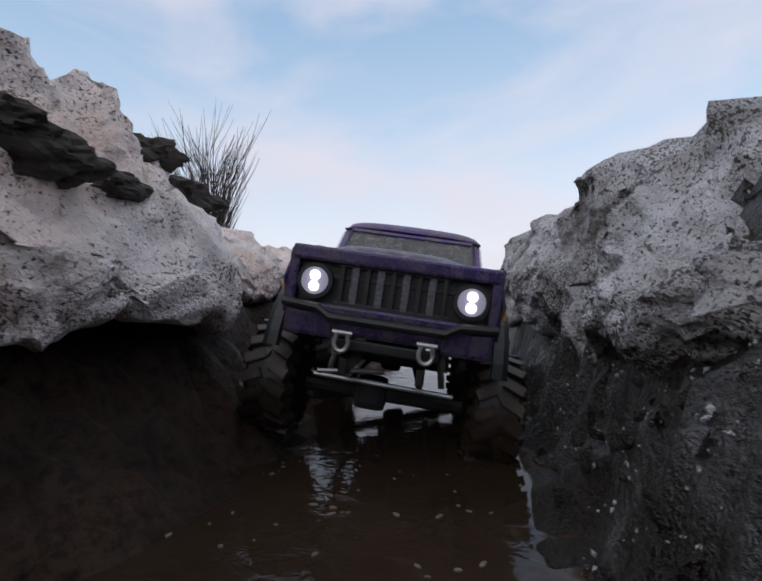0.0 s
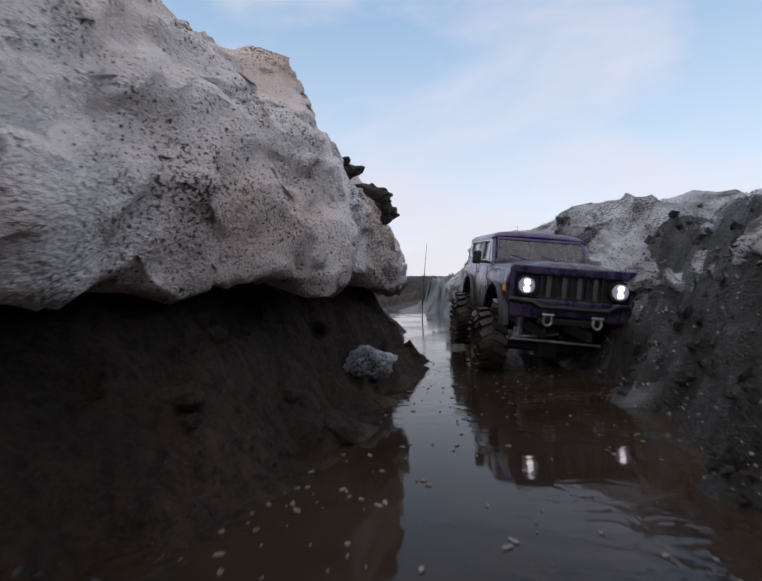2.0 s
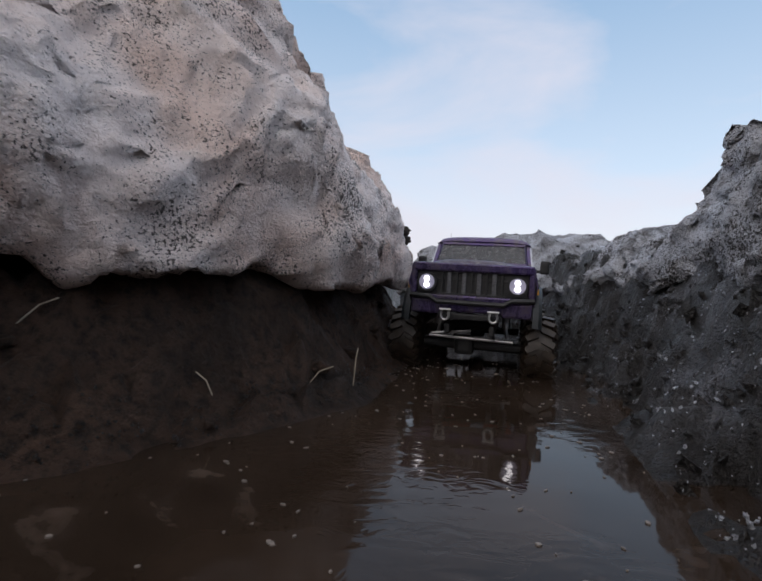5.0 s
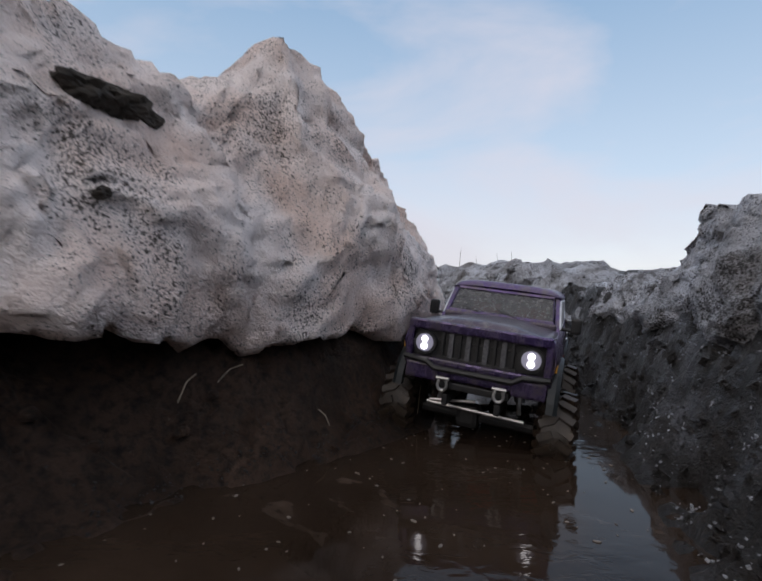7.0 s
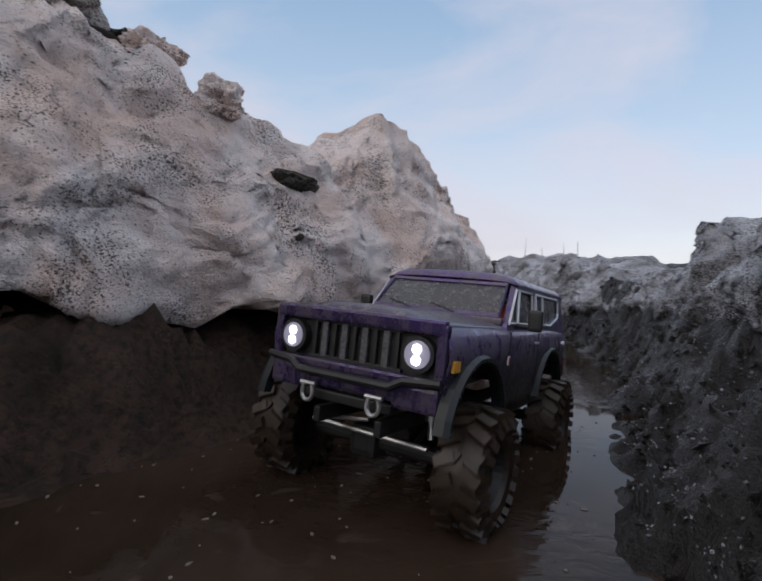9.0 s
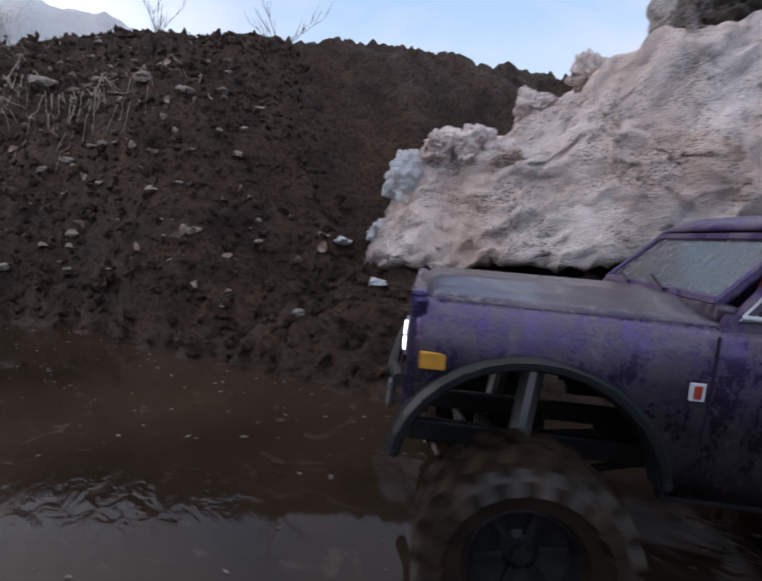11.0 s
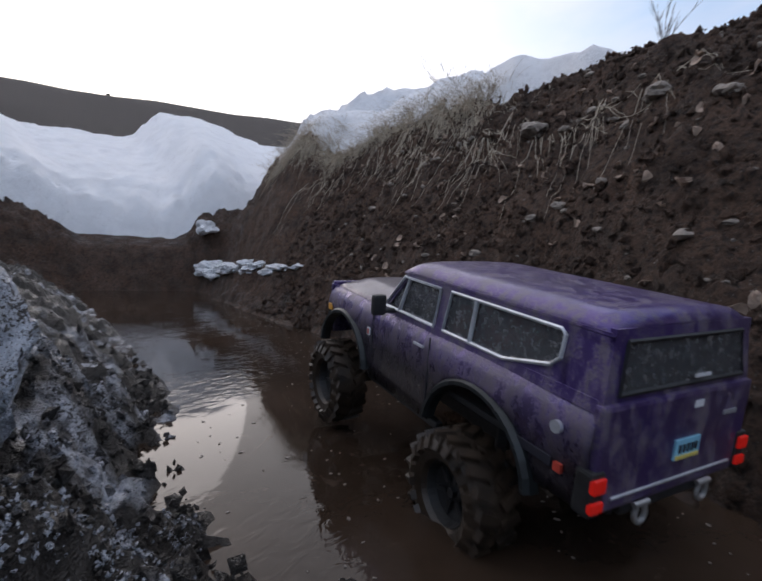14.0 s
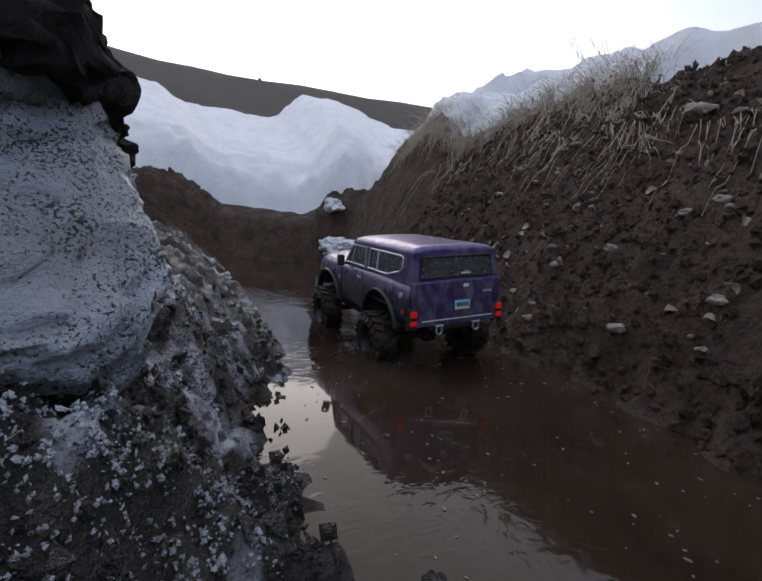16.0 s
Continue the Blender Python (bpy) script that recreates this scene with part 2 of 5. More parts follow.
M_MUD = mud_material("wet_brown_mud", (0.040, 0.023, 0.015), (0.150, 0.085, 0.056), 0.45)
M_BANK = mud_material("crumbly_brown_earth", (0.044, 0.0235, 0.0145), (0.160, 0.088, 0.054), 0.75, 0.66)
M_ROCK = plain_material("dark_clod", (0.035, 0.028, 0.022), 0.85, 0, 0.5, 40, bump_d=0.006)
M_SOIL = mud_material("dark_crumbly_soil", (0.028, 0.020, 0.015), (0.090, 0.066, 0.050), 0.8, 0.70)
M_STONE = plain_material("pale_stone", (0.22, 0.185, 0.155), 0.7, 0, 0.5, 50, bump_d=0.003)
M_ICE = snow_material("grey_ice_chunk", (0.55, 0.585, 0.66), (0.30, 0.29, 0.30), (0.05, 0.04, 0.032), 0.86, 0.62, 0.35)
M_GRAIN = snow_material("pale_ice_grain", (0.62, 0.66, 0.74), (0.24, 0.24, 0.26), (0.05, 0.04, 0.034), 0.87, 0.56, 0.25)
M_WATER = water_material()
M_STRAW = plain_material("dry_straw", (0.46, 0.39, 0.30), 0.75, 0, 0.4, 30)
M_TWIG = plain_material("bare_twig", (0.055, 0.042, 0.034), 0.8, 0, 0.4, 30)
M_HILL = mud_material("far_brown_hill", (0.035, 0.028, 0.025), (0.085, 0.07, 0.064), 0.9, 0.58)
M_TREE = plain_material("far_tree", (0.035, 0.04, 0.03), 0.9, 0, 0.4, 4)

M_PAINT = dirty_paint("purple_paint", (0.085, 0.050, 0.205), (0.21, 0.18, 0.175), 0.675)
M_PAINT_LOW = dirty_paint("mud_caked_purple_paint", (0.095, 0.062, 0.205), (0.18, 0.15, 0.15), 0.655, 0.26, 0.138)
M_HOOD = dirty_paint("muddy_hood_paint", (0.045, 0.032, 0.070), (0.34, 0.31, 0.30), 0.72, 0.3)
# nose: darker base purple than the flanks, with darker mud over it
M_NOSE = dirty_paint("darker_muddy_nose_paint", (0.055, 0.034, 0.13), (0.075, 0.06, 0.055), 0.68, 0.24)
M_BLACK = plain_material("muddy_black_plastic", (0.018, 0.018, 0.019), 0.5, 0, 0.5, 90)
M_GREEN = plain_material("dark_teal_flare", (0.010, 0.014, 0.016), 0.45, 0, 0.5, 40)
M_RUBBER = plain_material("muddy_rubber", (0.030, 0.020, 0.013), 0.42, 0, 0.7, 45, bump_d=0.002)
M_CHROME = plain_material("bright_trim", (0.62, 0.64, 0.68), 0.35, 0.6, 0.2, 60)
M_STEEL = plain_material("steel_rod", (0.5, 0.5, 0.5), 0.35, 0.8, 0.25, 60)
M_GLASS = glass_material("muddy_tinted_glass", (0.32, 0.33, 0.35))
M_LENS = plain_material("lit_headlight", (0.40, 0.40, 0.48), 0.2, 0, 0.05, 20, emit=((0.72, 0.70, 1.0), 0.12))
M_BULB = plain_material("headlight_lamp", (1, 1, 1), 0.2, 0, 0.02, 20, emit=((1, 0.98, 1.0), 4.0))
M_TAIL = plain_material("lit_red_lens", (0.5, 0.015, 0.01), 0.25, 0, 0.2, 40, emit=((1.0, 0.02, 0.01), 0.14))
M_AMBER = plain_material("amber_lens", (0.75, 0.36, 0.05), 0.35, 0, 0.2, 40)
M_RED = plain_material("red_seat", (0.45, 0.05, 0.03), 0.6, 0, 0.3, 30)
M_PLATE = plain_material("pale_blue_plate", (0.25, 0.55, 0.72), 0.45, 0, 0.1, 30)
M_YELLOW = plain_material("yellow_band", (0.75, 0.6, 0.15), 0.45, 0, 0.1, 30)
M_WHITE = plain_material("white_decal", (0.75, 0.76, 0.78), 0.45, 0, 0.1, 30)
M_DARK = plain_material("dark_print", (0.02, 0.02, 0.03), 0.5, 0, 0.1, 30)
M_SLAT = plain_material("grey_slat", (0.12, 0.12, 0.13), 0.45, 0.3, 0.5, 300)


# ---------------------------------------------------------------- mesh tools
def part(name, bm, material, parent=None, label="", smooth=False):
    me = bpy.data.meshes.new(name)
    bmesh.ops.recalc_face_normals(bm, faces=bm.faces[:])
    bm.to_mesh(me)
    bm.free()
    for one in material if isinstance(material, (list, tuple)) else [material]:
        me.materials.append(one)
    if smooth:
        me.shade_smooth()
    ob = new(name, me)
    if parent is not None:
        ob.parent = parent
    if label:
        ob["label"] = label
    return ob


def add_box(bm, c, s, bevel=0.0, turn=None):
    m = Matrix.Translation(c) @ (turn or Matrix()) @ Matrix.Diagonal((*s, 1))
    vs = bmesh.ops.create_cube(bm, size=1.0, matrix=m)["verts"]
    if bevel:
        es = list({e for v in vs for e in v.link_edges})
        bmesh.ops.bevel(bm, geom=es, offset=bevel, segments=2, affect="EDGES", profile=0.6)


def box(c, s, bevel=0.0, turn=None):
    bm = bmesh.new()
    add_box(bm, c, s, bevel, turn)
    return bm


def add_tube(bm, pts, radius, sides=8, caps=True):
    """A tube along points; radius is one number or one for each point."""
    pts = [Vector(p) for p in pts]
    rings = []
    for i, p in enumerate(pts):
        d = (pts[min(i + 1, len(pts) - 1)] - pts[max(i - 1, 0)]).normalized()
        a = d.orthogonal().normalized() if i == 0 else (a - d * a.dot(d)).normalized()
        b = d.cross(a)
        r = radius[i] if isinstance(radius, (list, tuple)) else radius
        rings.append([bm.verts.new(p + (a * math.cos(k * 2 * math.pi / sides) + b * math.sin(k * 2 * math.pi / sides)) * r) for k in range(sides)])
    for r0, r1 in zip(rings, rings[1:]):
        for k in range(sides):
            bm.faces.new((r0[k], r0[(k + 1) % sides], r1[(k + 1) % sides], r1[k]))
    if caps:
        bm.faces.new(rings[0])
        bm.faces.new(rings[-1][::-1])


def tube(pts, radius, sides=8):
    bm = bmesh.new()
    add_tube(bm, pts, radius, sides)
    return bm


def add_slab(bm, outline, offset):
    """A closed slab: an outline of 3D points and the same outline moved by offset."""
    a = [bm.verts.new(p) for p in outline]
    b = [bm.verts.new(Vector(p) + Vector(offset)) for p in outline]
    bm.faces.new(a)
    bm.faces.new(b[::-1])
    for i in range(len(a)):
        j = (i + 1) % len(a)
        bm.faces.new((a[i], a[j], b[j], b[i]))


def slab(outline, offset):
    bm = bmesh.new()
    add_slab(bm, outline, offset)
    return bm


def add_grid(bm, rows, close=False):
    vs = [[bm.verts.new(p) for p in r] for r in rows]
    for r0, r1 in zip(vs, vs[1:]):
        n = len(r0)
        for k in range(n if close else n - 1):
            bm.faces.new((r0[k], r0[(k + 1) % n], r1[(k + 1) % n], r1[k]))
    return vs


def add_ring_lathe(bm, profile, seg, axis_x=True):
    """Turns (x, r) pairs about the x axis."""
    rows = []
    for k in range(seg):
        a = 2 * math.pi * k / seg
        rows.append([Vector((x, r * math.cos(a), r * math.sin(a))) for x, r in profile])
    rows.append(rows[0])
    vs = [[bm.verts.new(p) for p in r] for r in rows[:-1]]
    for i in range(seg):
        r0, r1 = vs[i], vs[(i + 1) % seg]
        for k in range(len(profile) - 1):
            bm.faces.new((r0[k], r0[k + 1], r1[k + 1], r1[k]))


def blob(seed, size, rough=0.35, sub=3):
    """An uneven lump, flat-sided like a clod or stone."""
    bm = bmesh.new()
    bmesh.ops.create_icosphere(bm, subdivisions=sub, radius=1.0)
    off = Vector((seed * 7.3, seed * 3.1, seed * 1.7))
    for v in bm.verts:
        n = v.co.normalized()
        k = 1 + rough * (noise.noise(n * 1.3 + off) + 0.5 * noise.noise(n * 3.1 + off) + 0.3 * noise.noise(n * 7.0 + off))
        v.co = Vector((n.x * size[0], n.y * size[1], n.z * size[2])) * k
    return bm


def fbm(p, octaves=4):
    return noise.fractal(p, 1.0, 2.0, octaves, noise_basis="PERLIN_ORIGINAL")


# ---------------------------------------------------------------- the truck
# Its own space: x to its right, y ahead, z up from the foot of the tyres.
AXLE_F, AXLE_R, TYRE_R, TYRE_W, TRACK = 0.155, -0.150, 0.059, 0.046, 0.112
AXLE_Z = TYRE_R - 0.008
NOSE, TAIL, BELT, SILL, ROOF = 0.228, -0.278, 0.186, 0.090, 0.256
HALF = 0.105


def body_half_width(y):
    """The body narrows a little to its nose and tail."""
    return HALF - 0.006 * max(0.0, (y - 0.1) / 0.136) ** 2 - 0.004 * max(0.0, (-y - 0.15) / 0.12) ** 2


def arch_bottom(y):
    z = SILL - 0.004 if AXLE_R < y < AXLE_F else SILL + 0.016
    for ya, r in ((AXLE_F, 0.076), (AXLE_R, 0.078)):
        if abs(y - ya) < r:
            z = max(z, 0.084 + math.sqrt(r * r - (y - ya) ** 2) * 0.93)
    return min(z, BELT - 0.03)


def side_columns(side, y0, y1, step=0.006):
    rows = []
    n = max(2, int((y1 - y0) / step))
    for i in range(n + 1):
        y = y0 + (y1 - y0) * i / n
        hw, zb = body_half_width(y), arch_bottom(y)
        row = []
        for f in (0, 0.2, 0.4, 0.6, 0.8, 0.92, 1.0):
            z = zb + (BELT - zb) * f
            tuck = 0.006 * max(0.0, (0.13 - z) / 0.05) ** 2
            crease = 0.0035 * math.exp(-((z - 0.157) / 0.006) ** 2)
            shoulder = 0.010 * max(0.0, (z - 0.170) / 0.016) ** 2
            row.append((side * (hw - tuck + crease - shoulder), y, z))
        rows.append(row)
    return rows


def thick(ob, d):
    mod = ob.modifiers.new("thickness", "SOLIDIFY")
    mod.thickness, mod.offset = d, -1
    return ob


def make_tyre_mesh():
    bm = bmesh.new()
    w, R = TYRE_W / 2, TYRE_R - 0.004
    prof = [(-w * 0.62, 0.030), (-w * 0.9, 0.034), (-w, 0.043), (-w * 0.95, 0.050), (-w * 0.78, R), (0, R + 0.001), (w * 0.78, R), (w * 0.95, 0.050), (w, 0.043), (w * 0.9, 0.034), (w * 0.62, 0.030), (-w * 0.62, 0.030)]
    add_ring_lathe(bm, prof, 40)
    # chunky staggered lugs
    for k in range(20):
        for side in (-1, 1):
            a = 2 * math.pi * (k + (0.5 if side > 0 else 0)) / 20
            turn = Matrix.Rotation(a, 4, "X") @ Matrix.Translation((side * w * 0.55, 0, R + 0.0015)) @ Matrix.Rotation(side * 0.45, 4, "Z")
            add_box(bm, (0, 0, 0), (w * 0.86, 0.0095, 0.0085), 0.0, turn)
            turn = Matrix.Rotation(a, 4, "X") @ Matrix.Translation((side * w * 0.93, 0, R - 0.006)) @ Matrix.Rotation(side * -0.5, 4, "Y")
            add_box(bm, (0, 0, 0), (0.007, 0.0085, 0.014), 0.0, turn)
            if k % 2 == 0:
                turn = Matrix.Rotation(a + 0.08, 4, "X") @ Matrix.Translation((side * w * 0.16, 0, R + 0.001)) @ Matrix.Rotation(side * -0.5, 4, "Z")
                add_box(bm, (0, 0, 0), (w * 0.3, 0.010, 0.007), 0.0, turn)
    return bm


def make_wheel(truck, name, x, y, side):
    wheel = new(name)
    wheel.parent = truck
    wheel.matrix_basis = pose(x, y, AXLE_Z)
    part("tyre", make_tyre_mesh(), M_RUBBER, wheel, "lugged rubber tyre caked with mud")
    bm = bmesh.new()
    w = TYRE_W / 2
    s = side
    add_ring_lathe(bm, [(-w * 0.6, 0.0305), (w * 0.6, 0.0305), (w * 0.66, 0.0325), (w * 0.7, 0.030), (w * 0.3, 0.027), (w * 0.12, 0.012), (w * 0.2, 0.008), (w * 0.2, 0.0), (-w * 0.6, 0.0)] if s > 0 else
                   [(w * 0.6, 0.0305), (-w * 0.6, 0.0305), (-w * 0.66, 0.0325), (-w * 0.7, 0.030), (-w * 0.3, 0.027), (-w * 0.12, 0.012), (-w * 0.2, 0.008), (-w * 0.2, 0.0), (w * 0.6, 0.0)], 28)
    for k in range(6):
        a = k * math.pi / 3
        add_box(bm, (s * w * 0.26, 0.018 * math.cos(a), 0.018 * math.sin(a)), (0.004, 0.005, 0.016), 0.0008, Matrix.Rotation(a - math.pi / 2, 4, "X"))
    part("rim", bm, M_BLACK, wheel, "dark deep-dish rim")
    bm = bmesh.new()
    add_tube(bm, [(s * w * 0.1, 0, 0), (s * w * 0.42, 0, 0)], 0.0055, 6)
    part("hub_nut", bm, M_BLACK, wheel)
    return wheel


def flare(parent, side, ya):
    """A broad plastic arch flare round one wheel opening."""
    bm = bmesh.new()
    rows = []
    for i in range(17):
        a = math.radians(8 + 164 * i / 16)
        row = []
        for dr, dx in ((-0.001, -0.004), (0.0, 0.006), (0.002, 0.010), (0.006, 0.010), (0.009, 0.005), (0.010, -0.004)):
            r = 0.073 + dr
            y, z = ya + r * math.cos(a), 0.084 + r * math.sin(a) * 0.93
            row.append((side * (HALF - 0.004 + dx), y, max(z, 0.088)))
        rows.append(row)
    add_grid(bm, rows, close=True)
    ob = part("fender_flare", bm, M_GREEN, parent, "dark plastic wheel arch flare with bolts")
    for i in range(7):
        bm = bmesh.new()
        a = math.radians(10 + 160 * i / 6)
        p = (side * (HALF + 0.0052), ya + 0.0770 * math.cos(a), 0.084 + 0.0770 * math.sin(a) * 0.93)
        add_tube(bm, [p, (p[0] + side * 0.0018, p[1], p[2])], 0.0016, 6)
        part("bolt", bm, M_BLACK, ob)


def frame_strip(parent, name, corners, width, depth, mat_, label=""):
    """A raised trim round a window: corners in order, closed."""
    bm = bmesh.new()
    add_tube(bm, [*corners, corners[0], corners[1]], width, 6, caps=False)
    return part(name, bm, mat_, parent, label)


def shackle(parent, x, y, z, fwd):
    bm = bmesh.new()
    pts = [(x + 0.0065 * math.cos(a), y + fwd * 0.003, z - 0.008 + 0.0075 * math.sin(a)) for a in np.linspace(math.radians(150), math.radians(390), 12)]
    pts = [(x - 0.0048, y + fwd * 0.003, z + 0.002), *pts[::1], (x + 0.0048, y + fwd * 0.003, z + 0.002)]
    add_tube(bm, pts, 0.0022, 8)
    add_tube(bm, [(x - 0.009, y + fwd * 0.003, z + 0.001), (x + 0.009, y + fwd * 0.003, z + 0.001)], 0.0023, 8)
    part("shackle", bm, M_STEEL, parent, "steel bow shackle")


def make_truck():
    truck = tagged(new("off_road_truck"), "muddy purple model off-road truck with lit headlights wading through water", "toy truck", kind="")
    # lower shell: two sides, hood, nose, tail
    for side in (-1, 1):
        bm = bmesh.new()
        add_grid(bm, side_columns(side, TAIL + 0.004, NOSE - 0.004))
        ob = part("side_panel", bm, M_PAINT_LOW, truck, "purple side panel splashed with dried mud", smooth=True)
        thick(ob, 0.0025)
    bm = bmesh.new()
    rows = []
    for i in range(13):
        y = 0.046 + (NOSE - 0.001 - 0.046) * i / 12
        hw = body_half_width(y)
        drop = 0.006 * max(0, (y - 0.214) / 0.013) ** 2
        row = []
        for f in np.linspace(-1, 1, 17):
            crown = 0.0095 * (1 - abs(f) ** 2.6) + (0.0025 if abs(f) < 0.62 else 0) * min(1, (NOSE - y) / 0.02)
            row.append((f * (hw - 0.009), y, BELT + crown - drop))
        rows.append(row)
    add_grid(bm, rows)
    thick(part("hood", bm, M_HOOD, truck, "purple hood with grey dried mud", smooth=True), 0.003)
    # nose: a frame with a recessed grille
    bm = bmesh.new()
    hw = body_half_width(NOSE)
    add_box(bm, (0, NOSE - 0.004, 0.1835), (2 * hw - 0.006, 0.010, 0.014), 0.003)
    add_box(bm, (0, NOSE - 0.004, 0.1335), (2 * hw - 0.004, 0.010, 0.010), 0.003)
    for side in (-1, 1):
        add_box(bm, (side * (hw - 0.006), NOSE - 0.005, 0.157), (0.010, 0.010, 0.060), 0.003)
        add_box(bm, (side * 0.073, NOSE - 0.004, 0.119), (0.046, 0.012, 0.024), 0.004)
    add_box(bm, (0, NOSE - 0.006, 0.121), (0.112, 0.010, 0.020), 0.004)
    part("nose_frame", bm, M_NOSE, truck, "purple nose frame and valance")
    part("grille_back", box((0, NOSE - 0.011, 0.157), (2 * hw - 0.012, 0.004, 0.044), 0.0), M_BLACK, truck)
    grille = part("grille", box((0, NOSE - 0.007, 0.1765), (0.108, 0.006, 0.005), 0.001), M_BLACK, truck, "dark slatted grille")
    part("slat_rail", box((0, NOSE - 0.007, 0.1395), (0.108, 0.006, 0.005), 0.001), M_BLACK, grille)
    for i in range(9):
        x = -0.048 + 0.012 * i
        part("slat", box((x, NOSE - 0.006, 0.158), (0.0042 if i % 2 == 0 else 0.007, 0.004, 0.036), 0.0008), M_BLACK if i % 2 == 0 else M_SLAT, grille)
    bm = bmesh.new()
    add_tube(bm, [(-0.098, NOSE + 0.003, 0.136), (-0.064, NOSE + 0.008, 0.134), (-0.052, NOSE + 0.011, 0.127), (0.052, NOSE + 0.011, 0.127), (0.064, NOSE + 0.008, 0.134), (0.098, NOSE + 0.003, 0.136)], 0.0042, 8)
    part("bumper_bar", bm, M_BLACK, truck, "muddy dark front bumper bar")
    # headlights
    for side in (-1, 1):
        bm = bmesh.new()
        add_tube(bm, [(side * 0.072, NOSE - 0.010, 0.158), (side * 0.072, NOSE + 0.001, 0.158)], 0.0165, 24)
        lamp = part("headlight", bm, M_BLACK, truck, "round headlight, lit white")
        bm = bmesh.new()
        add_tube(bm, [(side * 0.072, NOSE - 0.004, 0.158), (side * 0.072, NOSE + 0.0022, 0.158)], [0.0135, 0.0125], 24)
        part("lens", bm, M_LENS, lamp, "glowing round lens")
        bm = bmesh.new()
        for dz in (-0.005, 0.005):
            add_tube(bm, [(side * 0.072, NOSE + 0.001, 0.158 + dz), (side * 0.072, NOSE + 0.0034, 0.158 + dz)], 0.0046, 12)
        part("lamp", bm, M_BULB, lamp)
        part("marker_lamp", box((side * (body_half_width(0.213) + 0.0022), 0.213, 0.151), (0.003, 0.015, 0.010), 0.0008), M_AMBER, truck, "amber side marker lamp")
    # greenhouse
    bw, rw = HALF - 0.0085, 0.090  # half widths at belt and roof
    zr = ROOF - 0.016

    def side_pt(y, z, side, out=0.0):
        f = (z - BELT) / (zr - BELT)
        return Vector((side * (bw + (rw - bw) * f + out), y, z))

    bm = bmesh.new()
    rows = []
    n = 26
    for i in range(n + 1):
        y = 0.014 + (-0.272 - 0.014) * i / n
        e = min(1.0, (0.014 - y) / 0.02, (y + 0.272) / 0.012)
        e = math.sqrt(max(0.0, 1 - (1 - max(0, e)) ** 2))
        row = []
        for f in np.linspace(-1, 1, 21):
            prof = (1 - abs(f) ** 7) ** 0.5 if abs(f) < 1 else 0.0
            row.append((f * (rw + 0.003), y, zr - 0.001 + (0.013 + 0.003 * (1 - f * f)) * prof * (0.35 + 0.65 * e)))
        rows.append(row)
    add_grid(bm, rows)
    thick(part("roof", bm, M_PAINT, truck, "purple roof streaked with dried mud", smooth=True), 0.003)

    def pillar(side, ya0, ya1, yb0, yb1, name="pillar"):
        """From belt span (ya0, ya1) to roof span (yb0, yb1)."""
        out = [side_pt(ya0, BELT - 0.003, side), side_pt(ya1, BELT - 0.003, side), side_pt(yb1, zr, side), side_pt(yb0, zr, side)]
        part(name, slab(out, (-side * 0.006, 0, 0)), M_PAINT, truck)

    for side in (-1, 1):
        pillar(side, 0.056, 0.048, 0.010, 0.000)
        pillar(side, -0.064, -0.077, -0.065, -0.081)
        pillar(side, -0.236, -0.274, -0.232, -0.270)
        part("window_rail", slab([side_pt(0.004, zr + 0.001, side, 0.002), side_pt(-0.270, zr + 0.001, side, 0.002), side_pt(-0.270, zr - 0.008, side, 0.001), side_pt(0.008, zr - 0.008, side, 0.001)], (-side * 0.005, 0, 0)), M_PAINT, truck)
        part("belt_rail", slab([side_pt(0.054, BELT + 0.006, side, 0.0005), side_pt(-0.272, BELT + 0.006, side, 0.0005), side_pt(-0.272, BELT - 0.004, side, 0.001), side_pt(0.058, BELT - 0.004, side, 0.001)], (-side * 0.005, 0, 0)), M_PAINT, truck)
        # door window with quarter light, rear side window with cut corner
        zb, zt = BELT + 0.005, zr - 0.007
        front = [(0.048, zb), (-0.062, zb), (-0.063, zt), (0.012, zt)]
        rear = [(-0.079, zb), (-0.172, zb), (-0.224, zb + 0.012), (-0.232, zb + 0.020), (-0.232, zt - 0.004), (-0.228, zt), (-0.083, zt)]
        part("window_corner", slab([side_pt(y, z, side, 0.0) for y, z in ((-0.168, zb - 0.003), (-0.240, zb - 0.003), (-0.240, zb + 0.026), (-0.224, zb + 0.0125), (-0.172, zb + 0.001))], (-side * 0.005, 0, 0)), M_PAINT, truck)
        for k, shape in enumerate((front, rear)):
            pane = part("window_pane", slab([side_pt(y, z, side, -0.002) for y, z in shape], (-side * 0.0015, 0, 0)), M_GLASS, truck, "mud-spattered side window")
            pane.visible_shadow = False
            frame_strip(pane, "window_trim", [side_pt(y, z, side, 0.001) for y, z in shape], 0.0020, 0.002, M_CHROME, "bright window trim")
            bar = [(0.012, zb), (0.000, zt)] if k == 0 else [(-0.124, zb), (-0.124, zt)]
            part("window_bar", tube([side_pt(y, z, side, 0.001) for y, z in bar], 0.0024), M_CHROME, pane)
        # mirror, handle, badges
        mirror = part("mirror", box((side * 0.121, 0.022, 0.197), (0.017, 0.011, 0.026), 0.004), M_BLACK, truck, "black door mirror")
        part("mirror_arm", tube([(side * 0.096, 0.022, 0.189), (side * 0.118, 0.022, 0.189)], 0.003), M_BLACK, mirror)
        part("door_handle", box((side * (HALF + 0.0025), -0.052, 0.168), (0.003, 0.020, 0.003), 0.001), M_CHROME, truck, "bright door handle")
